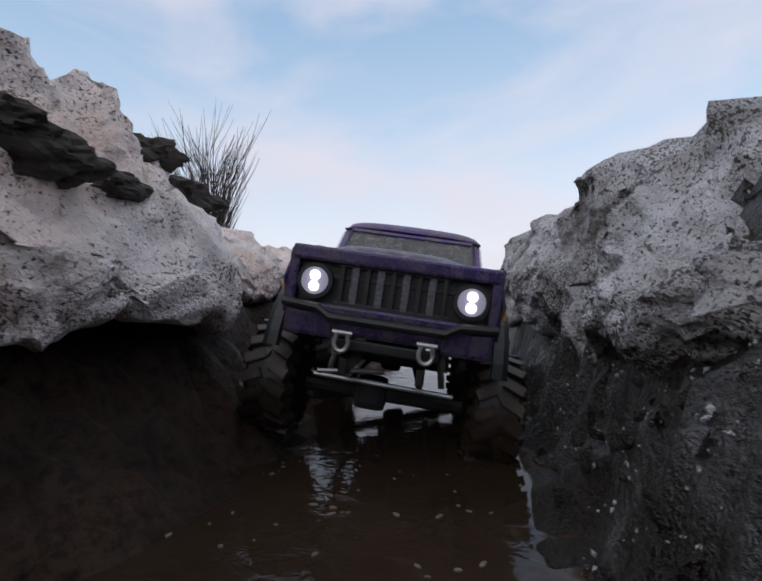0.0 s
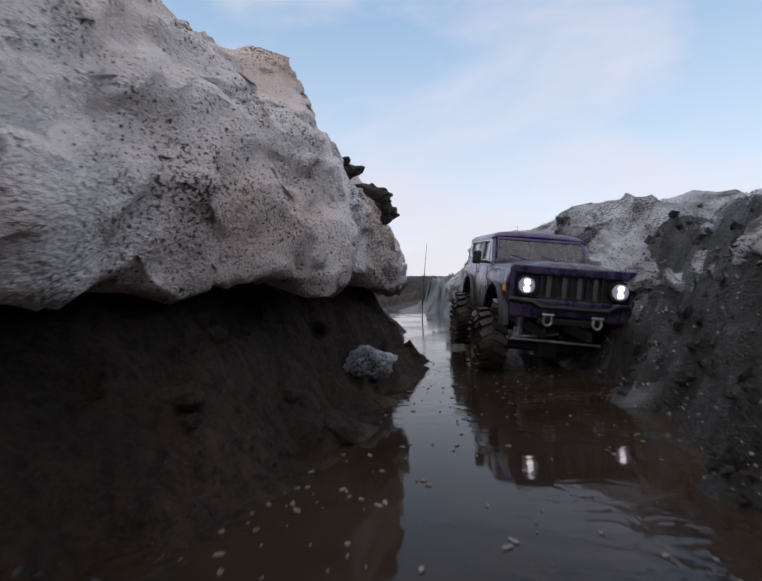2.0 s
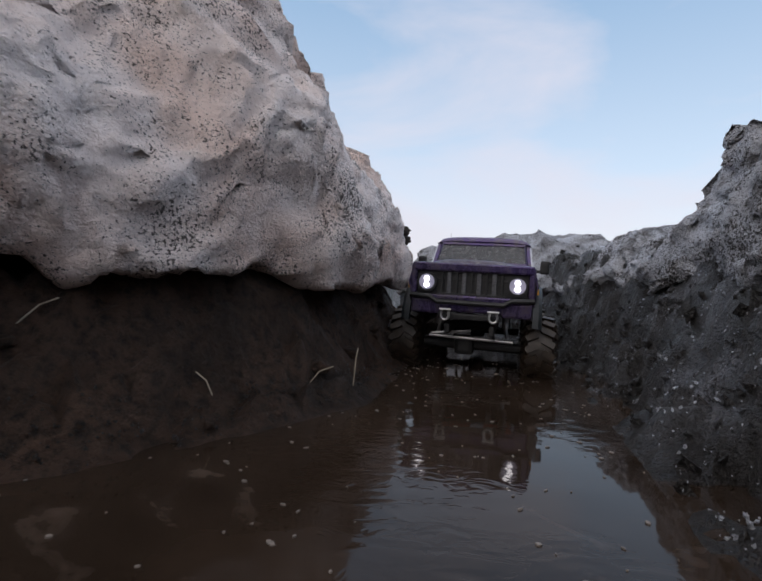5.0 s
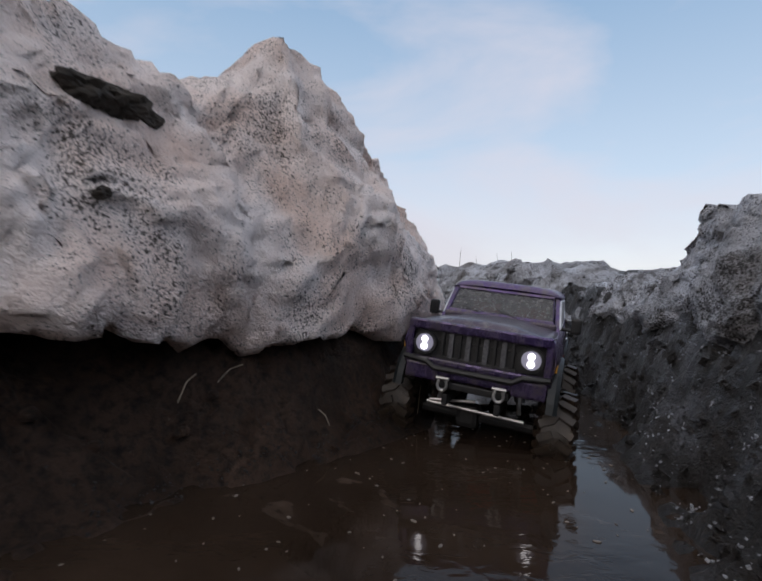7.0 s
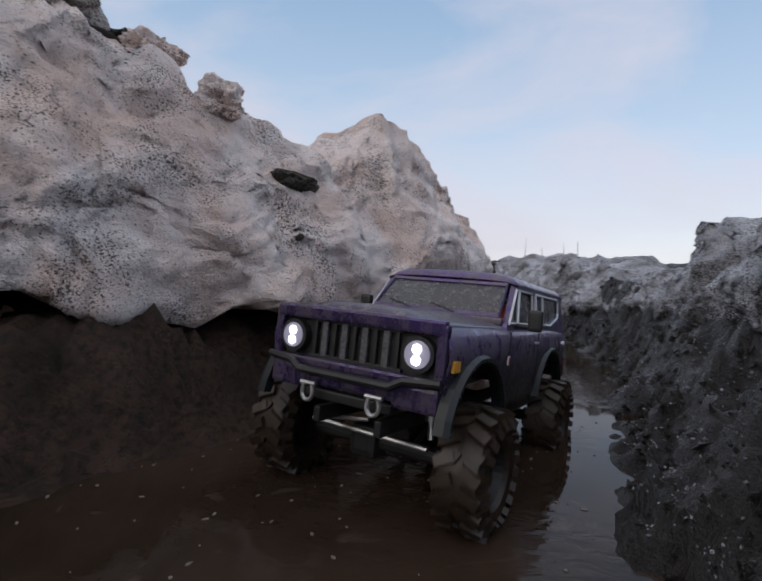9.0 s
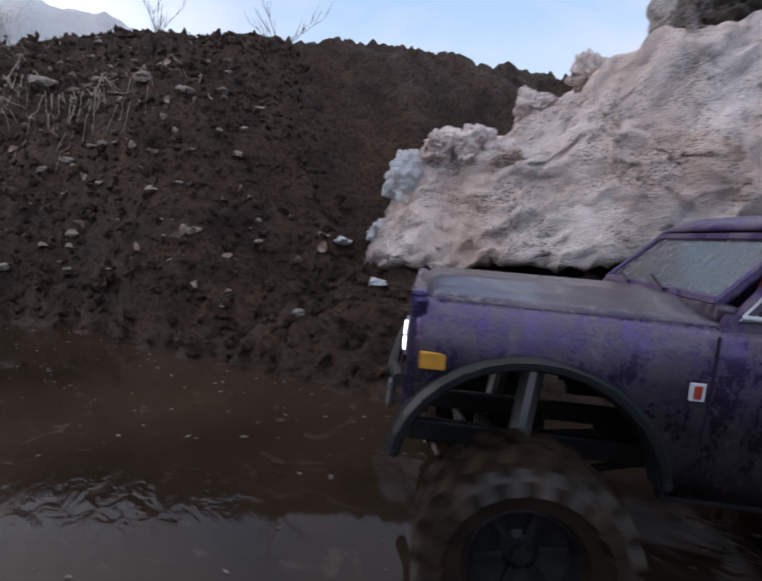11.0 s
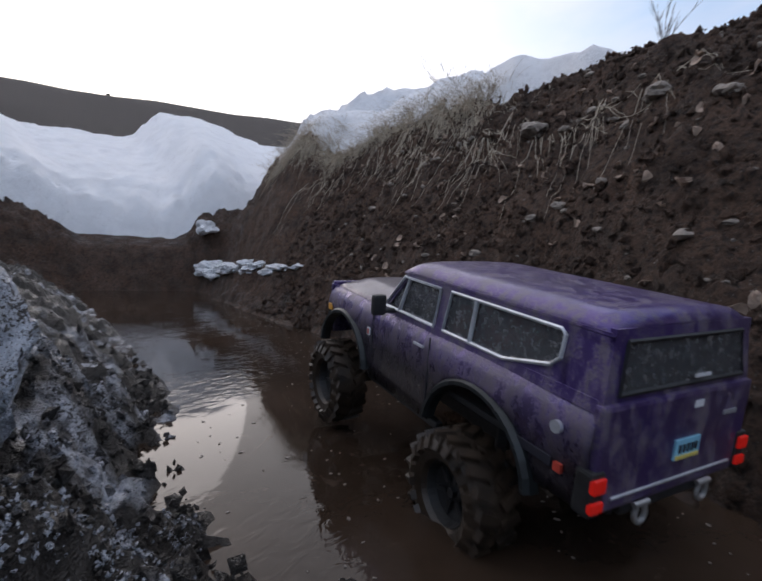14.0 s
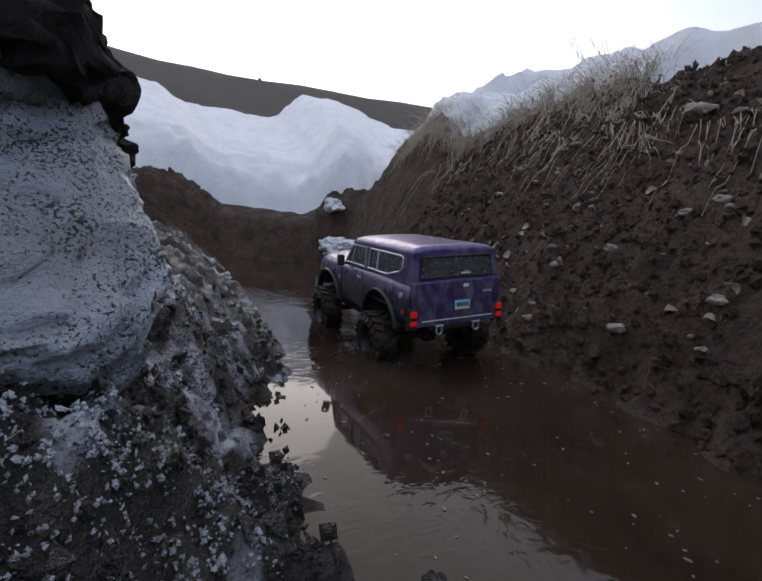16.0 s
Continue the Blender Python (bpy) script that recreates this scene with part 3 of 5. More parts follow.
        part("door_gap", box((side * (HALF + 0.0003), 0.062, 0.150), (0.0012, 0.0014, 0.062)), M_DARK, truck)
        part("door_gap", box((side * (HALF + 0.0003), -0.070, 0.145), (0.0012, 0.0014, 0.072)), M_DARK, truck)
        badge = part("badge", box((side * (HALF + 0.0022), 0.070, 0.150), (0.0015, 0.008, 0.010), 0.0004), M_WHITE, truck, "small red and white badge")
        part("badge_mark", box((side * (HALF + 0.003), 0.070, 0.150), (0.0008, 0.004, 0.007)), M_RED, badge)
        script = part("side_emblem", box((side * (HALF + 0.0005), -0.226, 0.133), (0.0016, 0.040, 0.008), 0.0004), M_DARK, truck, "dark side emblem with a small red flag")
        part("emblem_flag", box((side * (HALF - 0.001), -0.2515, 0.131), (0.0032, 0.007, 0.007)), M_RED, script)
        bm = bmesh.new()
        x = side * (HALF + 0.0005)
        add_tube(bm, [(x - side * 0.002, -0.246, 0.162), (x + side * 0.0015, -0.246, 0.162)], 0.0052, 16)
        part("fuel_cap", bm, M_CHROME, truck, "round fuel cap")
        flare(truck, side, AXLE_F)
        flare(truck, side, AXLE_R)
        # rocker with mud lumps
        bm = bmesh.new()
        add_box(bm, (side * (HALF - 0.010), -0.006, SILL - 0.004), (0.010, 0.165, 0.008), 0.002)
        part("rocker", bm, M_BLACK, truck)
    # windscreen
    ws = [(-0.086, 0.054, BELT + 0.012), (0.086, 0.054, BELT + 0.012), (0.081, 0.014, zr - 0.002), (-0.081, 0.014, zr - 0.002)]
    pane = part("windscreen", slab(ws, (0, -0.0015, 0)), M_GLASS, truck, "muddy windscreen with wiped patches")
    pane.visible_shadow = False
    frame_strip(pane, "windscreen_frame", [Vector(p) for p in ws], 0.0036, 0.002, M_PAINT, "purple windscreen frame")
    part("cowl", box((0, 0.052, BELT + 0.006), (0.184, 0.012, 0.010), 0.003), M_HOOD, truck)
    for x in (-0.03, 0.03):
        part("wiper", tube([(x, 0.059, BELT + 0.013), (x + 0.034, 0.053, BELT + 0.021)], 0.0011, 5), M_BLACK, truck)
    # tail
    bm = bmesh.new()
    add_box(bm, (0, TAIL + 0.003, 0.147), (2 * HALF - 0.012, 0.010, 0.086), 0.004)
    part("tailgate", bm, M_PAINT, truck, "purple tailgate splashed with mud")
    rwz = [(-0.082, -0.2765, BELT + 0.010), (0.082, -0.2765, BELT + 0.010), (0.076, -0.2725, zr - 0.006), (-0.076, -0.2725, zr - 0.006)]
    bm = bmesh.new()
    add_slab(bm, [(-0.097, -0.276, BELT - 0.004), (0.097, -0.276, BELT - 0.004), (0.096, -0.2755, BELT + 0.009), (-0.096, -0.2755, BELT + 0.009)], (0, 0.005, 0))
    add_slab(bm, [(-0.090, -0.2725, zr - 0.006), (0.090, -0.2725, zr - 0.006), (0.090, -0.272, zr + 0.004), (-0.090, -0.272, zr + 0.004)], (0, 0.005, 0))
    for s in (-1, 1):
        add_slab(bm, [(s * 0.096, -0.2755, BELT + 0.009), (s * 0.082, -0.2755, BELT + 0.009), (s * 0.076, -0.272, zr - 0.006), (s * 0.090, -0.272, zr - 0.006)], (0, 0.005, 0))
    part("rear_frame", bm, M_PAINT, truck)
    pane = part("rear_window", slab(rwz, (0, 0.0015, 0)), M_GLASS, truck, "mud-streaked rear window")
    pane.visible_shadow = False
    frame_strip(pane, "rear_window_seal", [Vector(p) for p in rwz], 0.0022, 0.002, M_BLACK)
    part("window_sticker", box((0.018, -0.2785, BELT + 0.016), (0.022, 0.001, 0.003)), M_WHITE, pane)
    part("tailgate_sticker", box((0.018, TAIL - 0.0022, BELT - 0.008), (0.012, 0.001, 0.006)), M_WHITE, truck)
    part("tailgate_badge", box((0.068, TAIL - 0.0022, BELT - 0.022), (0.020, 0.001, 0.004)), M_CHROME, truck)
    part("tailgate_trim", tube([(-0.078, TAIL - 0.002, 0.115), (0.082, TAIL - 0.002, 0.115)], 0.0013), M_CHROME, truck, "bright tailgate trim")
    plate = part("number_plate", box((0.010, TAIL - 0.003, 0.141), (0.034, 0.002, 0.018), 0.0008), M_PLATE, truck, "pale blue number plate with dark bars")
    part("plate_band", box((0.010, TAIL - 0.0042, 0.1345), (0.032, 0.001, 0.003)), M_YELLOW, plate)
    for i in range(5):
        part("plate_bar", box((0.010 - 0.011 + 0.0055 * i, TAIL - 0.0042, 0.142), (0.003, 0.001, 0.007)), M_DARK, plate)
    for s in (-1, 1):
        lamp = part("tail_lamp", box((s * 0.096, TAIL + 0.004, 0.123), (0.015, 0.016, 0.036), 0.003), M_BLACK, truck, "red tail lamp, lit")
        for dz in (-0.009, 0.008):
            part("lens", box((s * 0.0965, TAIL + 0.0015, 0.123 + dz), (0.0135, 0.016, 0.012 if dz > 0 else 0.009), 0.002), M_TAIL, lamp)
        shackle(truck, s * 0.042, TAIL - 0.002, 0.104, -1)
        shackle(truck, s * 0.038, NOSE + 0.008, 0.114, 1)
    # chassis under the shell
    for s in (-1, 1):
        part("frame_rail", box((s * 0.036, -0.016, 0.083), (0.008, 0.48, 0.016), 0.002), M_BLACK, truck)
    part("front_bumper_mount", box((0, NOSE - 0.006, 0.104), (0.100, 0.012, 0.010), 0.002), M_BLACK, truck)
    part("rear_bumper_mount", box((0, TAIL + 0.006, 0.100), (0.120, 0.012, 0.010), 0.002), M_BLACK, truck)
    part("skid_plate", box((0, -0.01, 0.078), (0.070, 0.16, 0.014), 0.004), M_BLACK, truck)
    for ya, nm in ((AXLE_F, "front_axle"), (AXLE_R, "rear_axle")):
        bm = bmesh.new()
        add_tube(bm, [(-0.082, ya, AXLE_Z), (0.082, ya, AXLE_Z)], 0.0085, 10)
        add_box(bm, (0.012, ya, AXLE_Z), (0.034, 0.032, 0.034), 0.008)
        part(nm, bm, M_BLACK, truck)
    part("tie_rod", tube([(-0.070, AXLE_F + 0.028, 0.064), (0.070, AXLE_F + 0.028, 0.066)], 0.0026), M_STEEL, truck, "bright steel tie rod")
    part("drag_link", tube([(0.066, AXLE_F + 0.031, 0.070), (0.000, AXLE_F + 0.026, 0.078)], 0.0024), M_STEEL, truck, "bright steel drag link")
    for s in (-1, 1):
        for ya, d in ((AXLE_F, -1), (AXLE_R, 1)):
            bm = bmesh.new()
            add_tube(bm, [(s * 0.060, ya, 0.066), (s * 0.052, ya + d * 0.012, 0.112)], 0.0035, 8)
            add_tube(bm, [(s * 0.058, ya + d * 0.004, 0.084), (s * 0.052, ya + d * 0.012, 0.150)], 0.0075, 10)
            part("shock_absorber", bm, M_STEEL if ya > 0 else M_BLACK, truck)
            part("link_arm", tube([(s * 0.040, ya + d * 0.005, 0.055), (s * 0.026, ya + d * 0.110, 0.075)], 0.003), M_BLACK, truck)
    for ya in (AXLE_F, AXLE_R):
        part("inner_arch", box((0, ya, 0.164), (0.186, 0.130, 0.004), 0.001), M_BLACK, truck)
    # cabin
    part("cabin_floor", box((0, -0.09, 0.128), (0.188, 0.330, 0.006), 0.001), M_BLACK, truck)
    part("dashboard", box((0, 0.038, 0.180), (0.180, 0.024, 0.022), 0.006), M_BLACK, truck)
    for s in (-1, 1):
        seat = part("seat", box((s * 0.042, -0.035, 0.150), (0.056, 0.056, 0.026), 0.008), M_RED, truck, "red seat")
        part("backrest", box((s * 0.042, -0.066, 0.184), (0.054, 0.016, 0.062), 0.007, Matrix.Rotation(0.2, 4, "X")), M_RED, seat)
    part("rear_bench", box((0, -0.165, 0.158), (0.150, 0.050, 0.030), 0.008), M_BLACK, truck)
    wheels = [make_wheel(truck, "wheel", s * TRACK, ya, s) for ya in (AXLE_F, AXLE_R) for s in (-1, 1)]
    return truck, wheels


# ---------------------------------------------------------------- the trench: water edges and banks by their y
WATER = -0.038  # level of the meltwater
RIM_Y = [-9, -3.9, -2.85, -1.76, -1.31, -1.1, -0.9, -0.75, -0.6, -0.45, -0.03, 0.11, 0.31, 0.42, 0.6, 1.0, 1.25, 1.5, 1.7, 2.2, 5]
RIM_X = [-6.0, -3.30, -2.40, -1.70, -1.38, -1.28, -1.10, -0.90, -0.68, -0.51, -0.39, -0.32, -0.26, -0.14, 0.02, 0.09, 0.12, 0.12, 0.03, -0.03, -0.6]
WEST_Y = [-9, -4.6, -3.4, -2.53, -2.0, -1.65, -1.3, -1.0, -0.88, -0.75, -0.62, -0.45, -0.03, 0.11, 0.31, 0.42, 0.6, 1.0, 1.25, 1.5, 1.7, 2.2, 5]
WEST_X = [-6.9, -4.0, -3.1, -2.46, -2.10, -1.88, -1.64, -1.42, -1.25, -1.05, -0.88, -0.62, -0.42, -0.34, -0.27, -0.15, 0.0, 0.09, 0.10, 0.12, 0.03, -0.03, -0.6]
EAST_Y = [-9, -4.4, -2.6, -1.84, -1.54, -1.39, -1.22, -1.1, -0.95, -0.75, -0.5, -0.05, 0.26, 0.5, 0.8, 1.3, 1.5, 1.7, 2.2, 5]
EAST_X = [-5.0, -2.9, -1.80, -1.34, -1.13, -0.99, -0.87, -0.78, -0.55, -0.22, 0.03, 0.13, 0.21, 0.28, 0.34, 0.39, 0.375, 0.33, 0.26, -0.25]
RIDGE_Y = [-3.35, -3.12, -2.98, -2.55, -2.2, -1.7, -1.3, -0.9, -0.4, 0.1, 0.6, 1.2, 2.5]
RIDGE_H = [0.16, 0.28, 0.80, 1.02, 1.17, 1.31, 1.20, 1.00, 0.86, 0.72, 0.50, 0.28, 0.20]


def west_edge(y):
    return float(np.interp(y, WEST_Y, WEST_X))


def rim_foot(y):
    """The line from which the rim of the earth bank and what grows on it are set back."""
    return float(np.interp(y, RIM_Y, RIM_X))


def east_edge(y):
    return float(np.interp(y, EAST_Y, EAST_X))


def smooth(a, b, v):
    t = min(1.0, max(0.0, (v - a) / (b - a)))
    return t * t * (3 - 2 * t)


def ground_height(x, y, rough=True):
    xw, xe = west_edge(y), east_edge(y)
    if xw < x < xe:
        m = min(x - xw, xe - x)
        h = WATER - 0.032 * smooth(0, 0.10, m)
    elif x <= xw:
        d = (xw - x) * (0.72 + 0.23 * smooth(-0.7, 0.0, y))
        ridge = float(np.interp(y, RIDGE_Y, RIDGE_H))
        foot = 0.115 * smooth(0.0, 0.13, d)
        bench = smooth(-2.1, -2.6, y)
        shelf = smooth(-0.85, -0.20, y)  # a step on which the snow bank lies
        rise_d = max(0.0, d - 0.13 * bench - 0.55 * shelf)
        k = smooth(0.0, -0.5, y)
        slope = ridge * (1 - math.exp(-((rise_d / ((0.44 - 0.20 * bench) * ridge + 0.03)) ** 1.4))) if ridge > 0.02 else 0
        h = foot * (1 - k * (1 - 0.9 * shelf)) + 0.13 * bench * smooth(0.0, 0.12, d) + slope * k + (1 - k) * slope * smooth(0.25, 0.9, d)
        h = max(h, foot * 0.9 * (1 - k)) + WATER * (1 - smooth(0, 0.12, d))
    else:
        d = (x - xe) * (0.75 if y < -0.6 else 1.0)
        h = (0.19 if y > -0.7 else 0.10) * smooth(0, 0.24 - 0.10 * smooth(0.9, 1.3, y), d) + 0.10 * smooth(0.28, 0.9, d) + WATER * (1 - smooth(0, 0.15, d))
    # the trench closes to the south, and land rises behind it
    r = math.hypot(x + 0.5, y + 0.9)
    az = math.degrees(math.atan2(-(x + 0.5), y + 0.9)) % 360  # turn to the left from +y
    south = smooth(3.36, 3.62, r) * smooth(125, 134, az) * (1 - smooth(195, 215, az))
    rise = smooth(80, 98, az) * (1 - smooth(200, 240, az))
    h = h + south * 0.28 + rise * 0.335 * max(0.0, r - 3.5) * (1 if r < 7 else 0) + (rise * 0.335 * 3.5 if r >= 7 else 0) * 1.0
    far = smooth(9, 60, r)
    h += far * (rise * 12.0 + 1.4) + smooth(60, 400, r) * rise * 12
    if rough:
        p = Vector((x, y, h))
        dry = smooth(0.0, 0.05, max(xw - x, x - xe) + 0.03)
        s = 1.0 + 2.0 * smooth(3, 8, r)
        h += dry * s * (0.030 * fbm(p * 4.1, 3) + 0.032 * fbm(p * 15.0, 4) + (0.021 if x < xw else 0.020) * fbm(p * 46.0, 3)) + far * 0.5 * fbm(p * 0.12, 3)
        h += smooth(0.02, 0.1, xw - x) * 0.010 * abs(fbm(p * 26.0, 3))
    return h


def spaced(lo, hi, step, far):
    """Even steps from lo to hi, then growing ones out to far on both sides."""
    mid = list(np.arange(lo, hi, step))
    out, d, s = [], 0.0, step
    while d < far:
        s *= 1.16
        d += s
        out.append(d)
    return [lo - v for v in reversed(out)] + mid + [mid[-1] + v for v in out]


def build_ground():
    xs, ys = spaced(-3.3, 0.75, 0.0135, 420.0), spaced(-4.1, 2.1, 0.0145, 420.0)
    verts, faces, kinds = [], [], []
    for y in ys:
        for x in xs:
            verts.append((x, y, ground_height(x, y)))
    nx = len(xs)
    for j in range(len(ys) - 1):
        y = 0.5 * (ys[j] + ys[j + 1])
        xw, xe = west_edge(y), east_edge(y)
        mid = 0.5 * (xw + xe)
        for i in range(nx - 1):
            a = j * nx + i
            faces.append((a, a + 1, a + nx + 1, a + nx))
            x = 0.5 * (xs[i] + xs[i + 1])
            far = abs(x) > 9 or abs(y) > 9
            n = noise.noise(Vector((x * 3, y * 3, 0)))
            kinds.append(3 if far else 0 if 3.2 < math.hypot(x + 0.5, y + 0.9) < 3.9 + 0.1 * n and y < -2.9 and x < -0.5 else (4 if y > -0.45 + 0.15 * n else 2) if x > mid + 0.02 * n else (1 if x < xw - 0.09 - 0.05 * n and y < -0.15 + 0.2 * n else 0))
    me = bpy.data.meshes.new("ground")
    me.from_pydata(verts, [], faces)
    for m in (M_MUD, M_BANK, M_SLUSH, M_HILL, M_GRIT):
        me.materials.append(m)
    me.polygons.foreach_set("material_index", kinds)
    me.shade_smooth()
    me.update()
    return tagged(new("ground", me), "brown mud and slush banks of a flooded trench", "ground", kind="structure")


def build_water():
    bm = bmesh.new()
    rows = []
    for y in np.arange(-4.6, 3.6, 0.1):
        a, b = west_edge(y) - 0.06, east_edge(y) + 0.06
        rows.append([(a + (b - a) * f, y, WATER) for f in np.linspace(0, 1, 9)])
    add_grid(bm, rows)
    ob = part("water", bm, M_WATER, smooth=True)
    return tagged(ob, "muddy brown meltwater with ripples filling the trench", "water", kind="structure")


def snow_bank(name, path, side, material, label, depth=0.55, step=0.009, amp=1.0, under=0.10, seed=0.0, lumps=0.0, soft=1.0):
    """Old snow along a path of (x, y, foot height, top height, lean). side: +1 when the bank lies to the left of the way along it."""
    pts = [Vector(p[:2]) for p in path]
    run = [0.0]
    for a, b in zip(pts, pts[1:]):
        run.append(run[-1] + (b - a).length)
    n = int(run[-1] / step)
    cols = [[p[k] for p in path] for k in range(5)]
    at = [[float(np.interp(run[-1] * i / n, run, c)) for c in cols] for i in range(n + 1)]
    rows = []
    for i, (x, y, foot, top, lean) in enumerate(at):
        a, b = at[max(0, i - 6)], at[min(n, i + 6)]
        d = Vector((b[0] - a[0], b[1] - a[1])).normalized()
        inw = Vector((-d.y, d.x)) * side
        end = min(1.0, i / 8, (n - i) / 8)
        top = foot + (top - foot) * (0.25 + 0.75 * math.sqrt(max(0.0, 1 - (1 - end) ** 2)))
        wave = 0.030 * noise.noise(Vector((x * 5 + seed, y * 5, 1))) + 0.012 * noise.noise(Vector((x * 17, y * 17 + seed, 4)))
        foot_z = foot + 0.9 * wave
        tz = top + 0.05 * noise.noise(Vector((x * 6, y * 6 + seed, 9))) + 0.030 * noise.noise(Vector((x * 17 + seed, y * 17, 2))) + lumps * max(0, noise.noise(Vector((x * 9, y * 9, 7 + seed))))
        prof = [(under, foot_z + 0.012), (under * 0.5, foot_z + 0.004), (0.012, foot_z - 0.002)]
        nf = 44
        for k in range(nf + 1):
            f = k / nf
            bulge = -0.030 * math.sin(math.pi * min(1, f * 1.25)) * (1 - f)
            prof.append((lean * f ** 1.6 + bulge, foot_z + (tz - foot_z) * f))
        for k in range(1, 22):
            g = k / 21
            prof.append((lean + depth * g, tz + 0.05 * math.sin(g * 3) - 0.10 * g * g))
        prof.append((lean + depth + 0.03, foot_z - 0.25))
        row = []
        for q, (dd, z) in enumerate(prof):
            p = Vector((x + inw.x * dd, y + inw.y * dd, z))
            o = Vector((seed, seed * 2, 0))
            k = amp if q > 1 else 0.3
            big = noise.noise_vector(p * 7.0 + o) * 0.036 + noise.noise_vector(p * 19.0 + o) * 0.016
            cup = abs(noise.noise(p * 27.0 + o)) * 0.016 * soft
            fine = noise.noise_vector(p * 52.0 + o) * 0.009 * soft + noise.noise_vector(p * 115.0 + o) * 0.0075 * soft + Vector((inw.x, inw.y, -0.3)) * cup
            row.append(p + (big + fine) * k)
        rows.append(row)
    bm = bmesh.new()
    vs = add_grid(bm, rows)
    for r in (vs[0], vs[-1]):
        bm.faces.new(r)
    return tagged(part(name, bm, material, smooth=True), label, "snow bank")


def snow_sheet(name, inside, thick_, xr, yr, step, label, ragged=0.30):
    """Lying snow: a sheet over the ground, deep where inside(x, y) is high, dipping under it elsewhere."""
    bm = bmesh.new()
    rows = []
    for y in np.arange(yr[0], yr[1], step):
        row = []
        for x in np.arange(xr[0], xr[1], step):
            p = Vector((x, y, 0))
            k = inside(x, y) + ragged * fbm(p * 3.0, 4) + 0.12 * fbm(p * 11.0, 3)
            z = ground_height(x, y, False) + thick_ * max(-1.2, min(1.0, k * 1.6)) + 0.012 * fbm(p * 6, 4) * step / 0.02
            row.append((x, y, z))
        rows.append(row)
    add_grid(bm, rows)
    return tagged(part(name, bm, M_SNOW_CLEAN, smooth=True), label, "snow", kind="stuff")


build_ground()
build_water()
west_snow = snow_bank("snow_bank", [(-1.24, -0.36, 0.09, 0.15, 0.05), (-1.14, -0.34, 0.10, 0.27, 0.05), (-1.02, -0.31, 0.11, 0.34, 0.06), (-0.84, -0.22, 0.13, 0.42, 0.08), (-0.70, -0.14, 0.15, 0.50, 0.09), (-0.54, 0.0, 0.14, 0.57, 0.10), (-0.44, 0.14, 0.125, 0.52, 0.10),
                        (-0.31, 0.27, 0.125, 0.44, 0.12), (-0.22, 0.42, 0.12, 0.46, 0.13), (-0.11, 0.53, 0.12, 0.53, 0.13), (-0.03, 0.65, 0.10, 0.52, 0.12),
                        (0.0, 0.78, 0.09, 0.44, 0.10), (0.03, 0.96, 0.125, 0.38, 0.10), (0.06, 1.12, 0.125, 0.37, 0.09), (0.085, 1.27, 0.105, 0.35, 0.09),
                        (0.08, 1.42, 0.11, 0.31, 0.10), (-0.03, 1.62, 0.12, 0.29, 0.13), (-0.10, 1.9, 0.12, 0.26, 0.15), (-0.22, 2.4, 0.1, 0.24, 0.15)],
          1, M_SNOW_W, "old pinkish snow bank speckled with grit overhanging a mud step", depth=0.5, seed=2.0, soft=0.85)
snow_bank("snow_bank", [(0.70, -1.6, 0.13, 0.42, 0.1), (0.52, -0.9, 0.13, 0.42, 0.1), (0.40, -0.3, 0.13, 0.42, 0.10), (0.345, 0.0, 0.13, 0.41, 0.09), (0.365, 0.2, 0.13, 0.39, 0.08),
                        (0.41, 0.43, 0.13, 0.34, 0.07), (0.45, 0.62, 0.13, 0.32, 0.06), (0.48, 0.80, 0.13, 0.31, 0.06), (0.50, 1.02, 0.12, 0.255, 0.07), (0.48, 1.22, 0.08, 0.20, 0.06), (0.455, 1.42, 0.07, 0.205, 0.06), (0.40, 1.65, 0.06, 0.235, 0.07), (0.33, 2.0, 0.06, 0.275, 0.08), (0.24, 2.5, 0.06, 0.28, 0.08), (0.10, 3.2, 0.06, 0.29, 0.1)],
          -1, M_SNOW_E, "grey gritty melting snow wall above slush", depth=0.6, seed=7.0, under=0.05)
ice_wall = snow_bank("snow_bank", [(0.05, -1.42, 0.05, 0.34, 0.10), (-0.30, -1.36, 0.05, 0.34, 0.09), (-0.55, -1.30, 0.05, 0.33, 0.08), (-0.73, -1.31, 0.05, 0.31, 0.06), (-0.82, -1.44, 0.05, 0.29, 0.05),
                        (-0.97, -1.75, 0.05, 0.28, 0.08), (-1.20, -2.15, 0.04, 0.24, 0.1), (-1.5, -2.7, 0.04, 0.18, 0.1)],
          1, M_ICE, "pale icy snow wall under a cap of dark soil", depth=0.5, seed=11.0, under=0.05)
soil_cap = snow_bank("soil_bank", [(0.02, -1.44, 0.32, 0.47, 0.05), (-0.30, -1.39, 0.32, 0.46, 0.05), (-0.55, -1.33, 0.31, 0.43, 0.05), (-0.70, -1.35, 0.288, 0.385, 0.06), (-0.785, -1.43, 0.262, 0.335, 0.06), (-0.87, -1.60, 0.26, 0.31, 0.05)],
          1, M_SOIL, "dark crumbly soil capping the ice wall", depth=0.42, amp=1.15, seed=31.0, under=0.05, lumps=0.10)
tagged(soil_cap, "dark crumbly soil bank capping the ice wall", "soil")
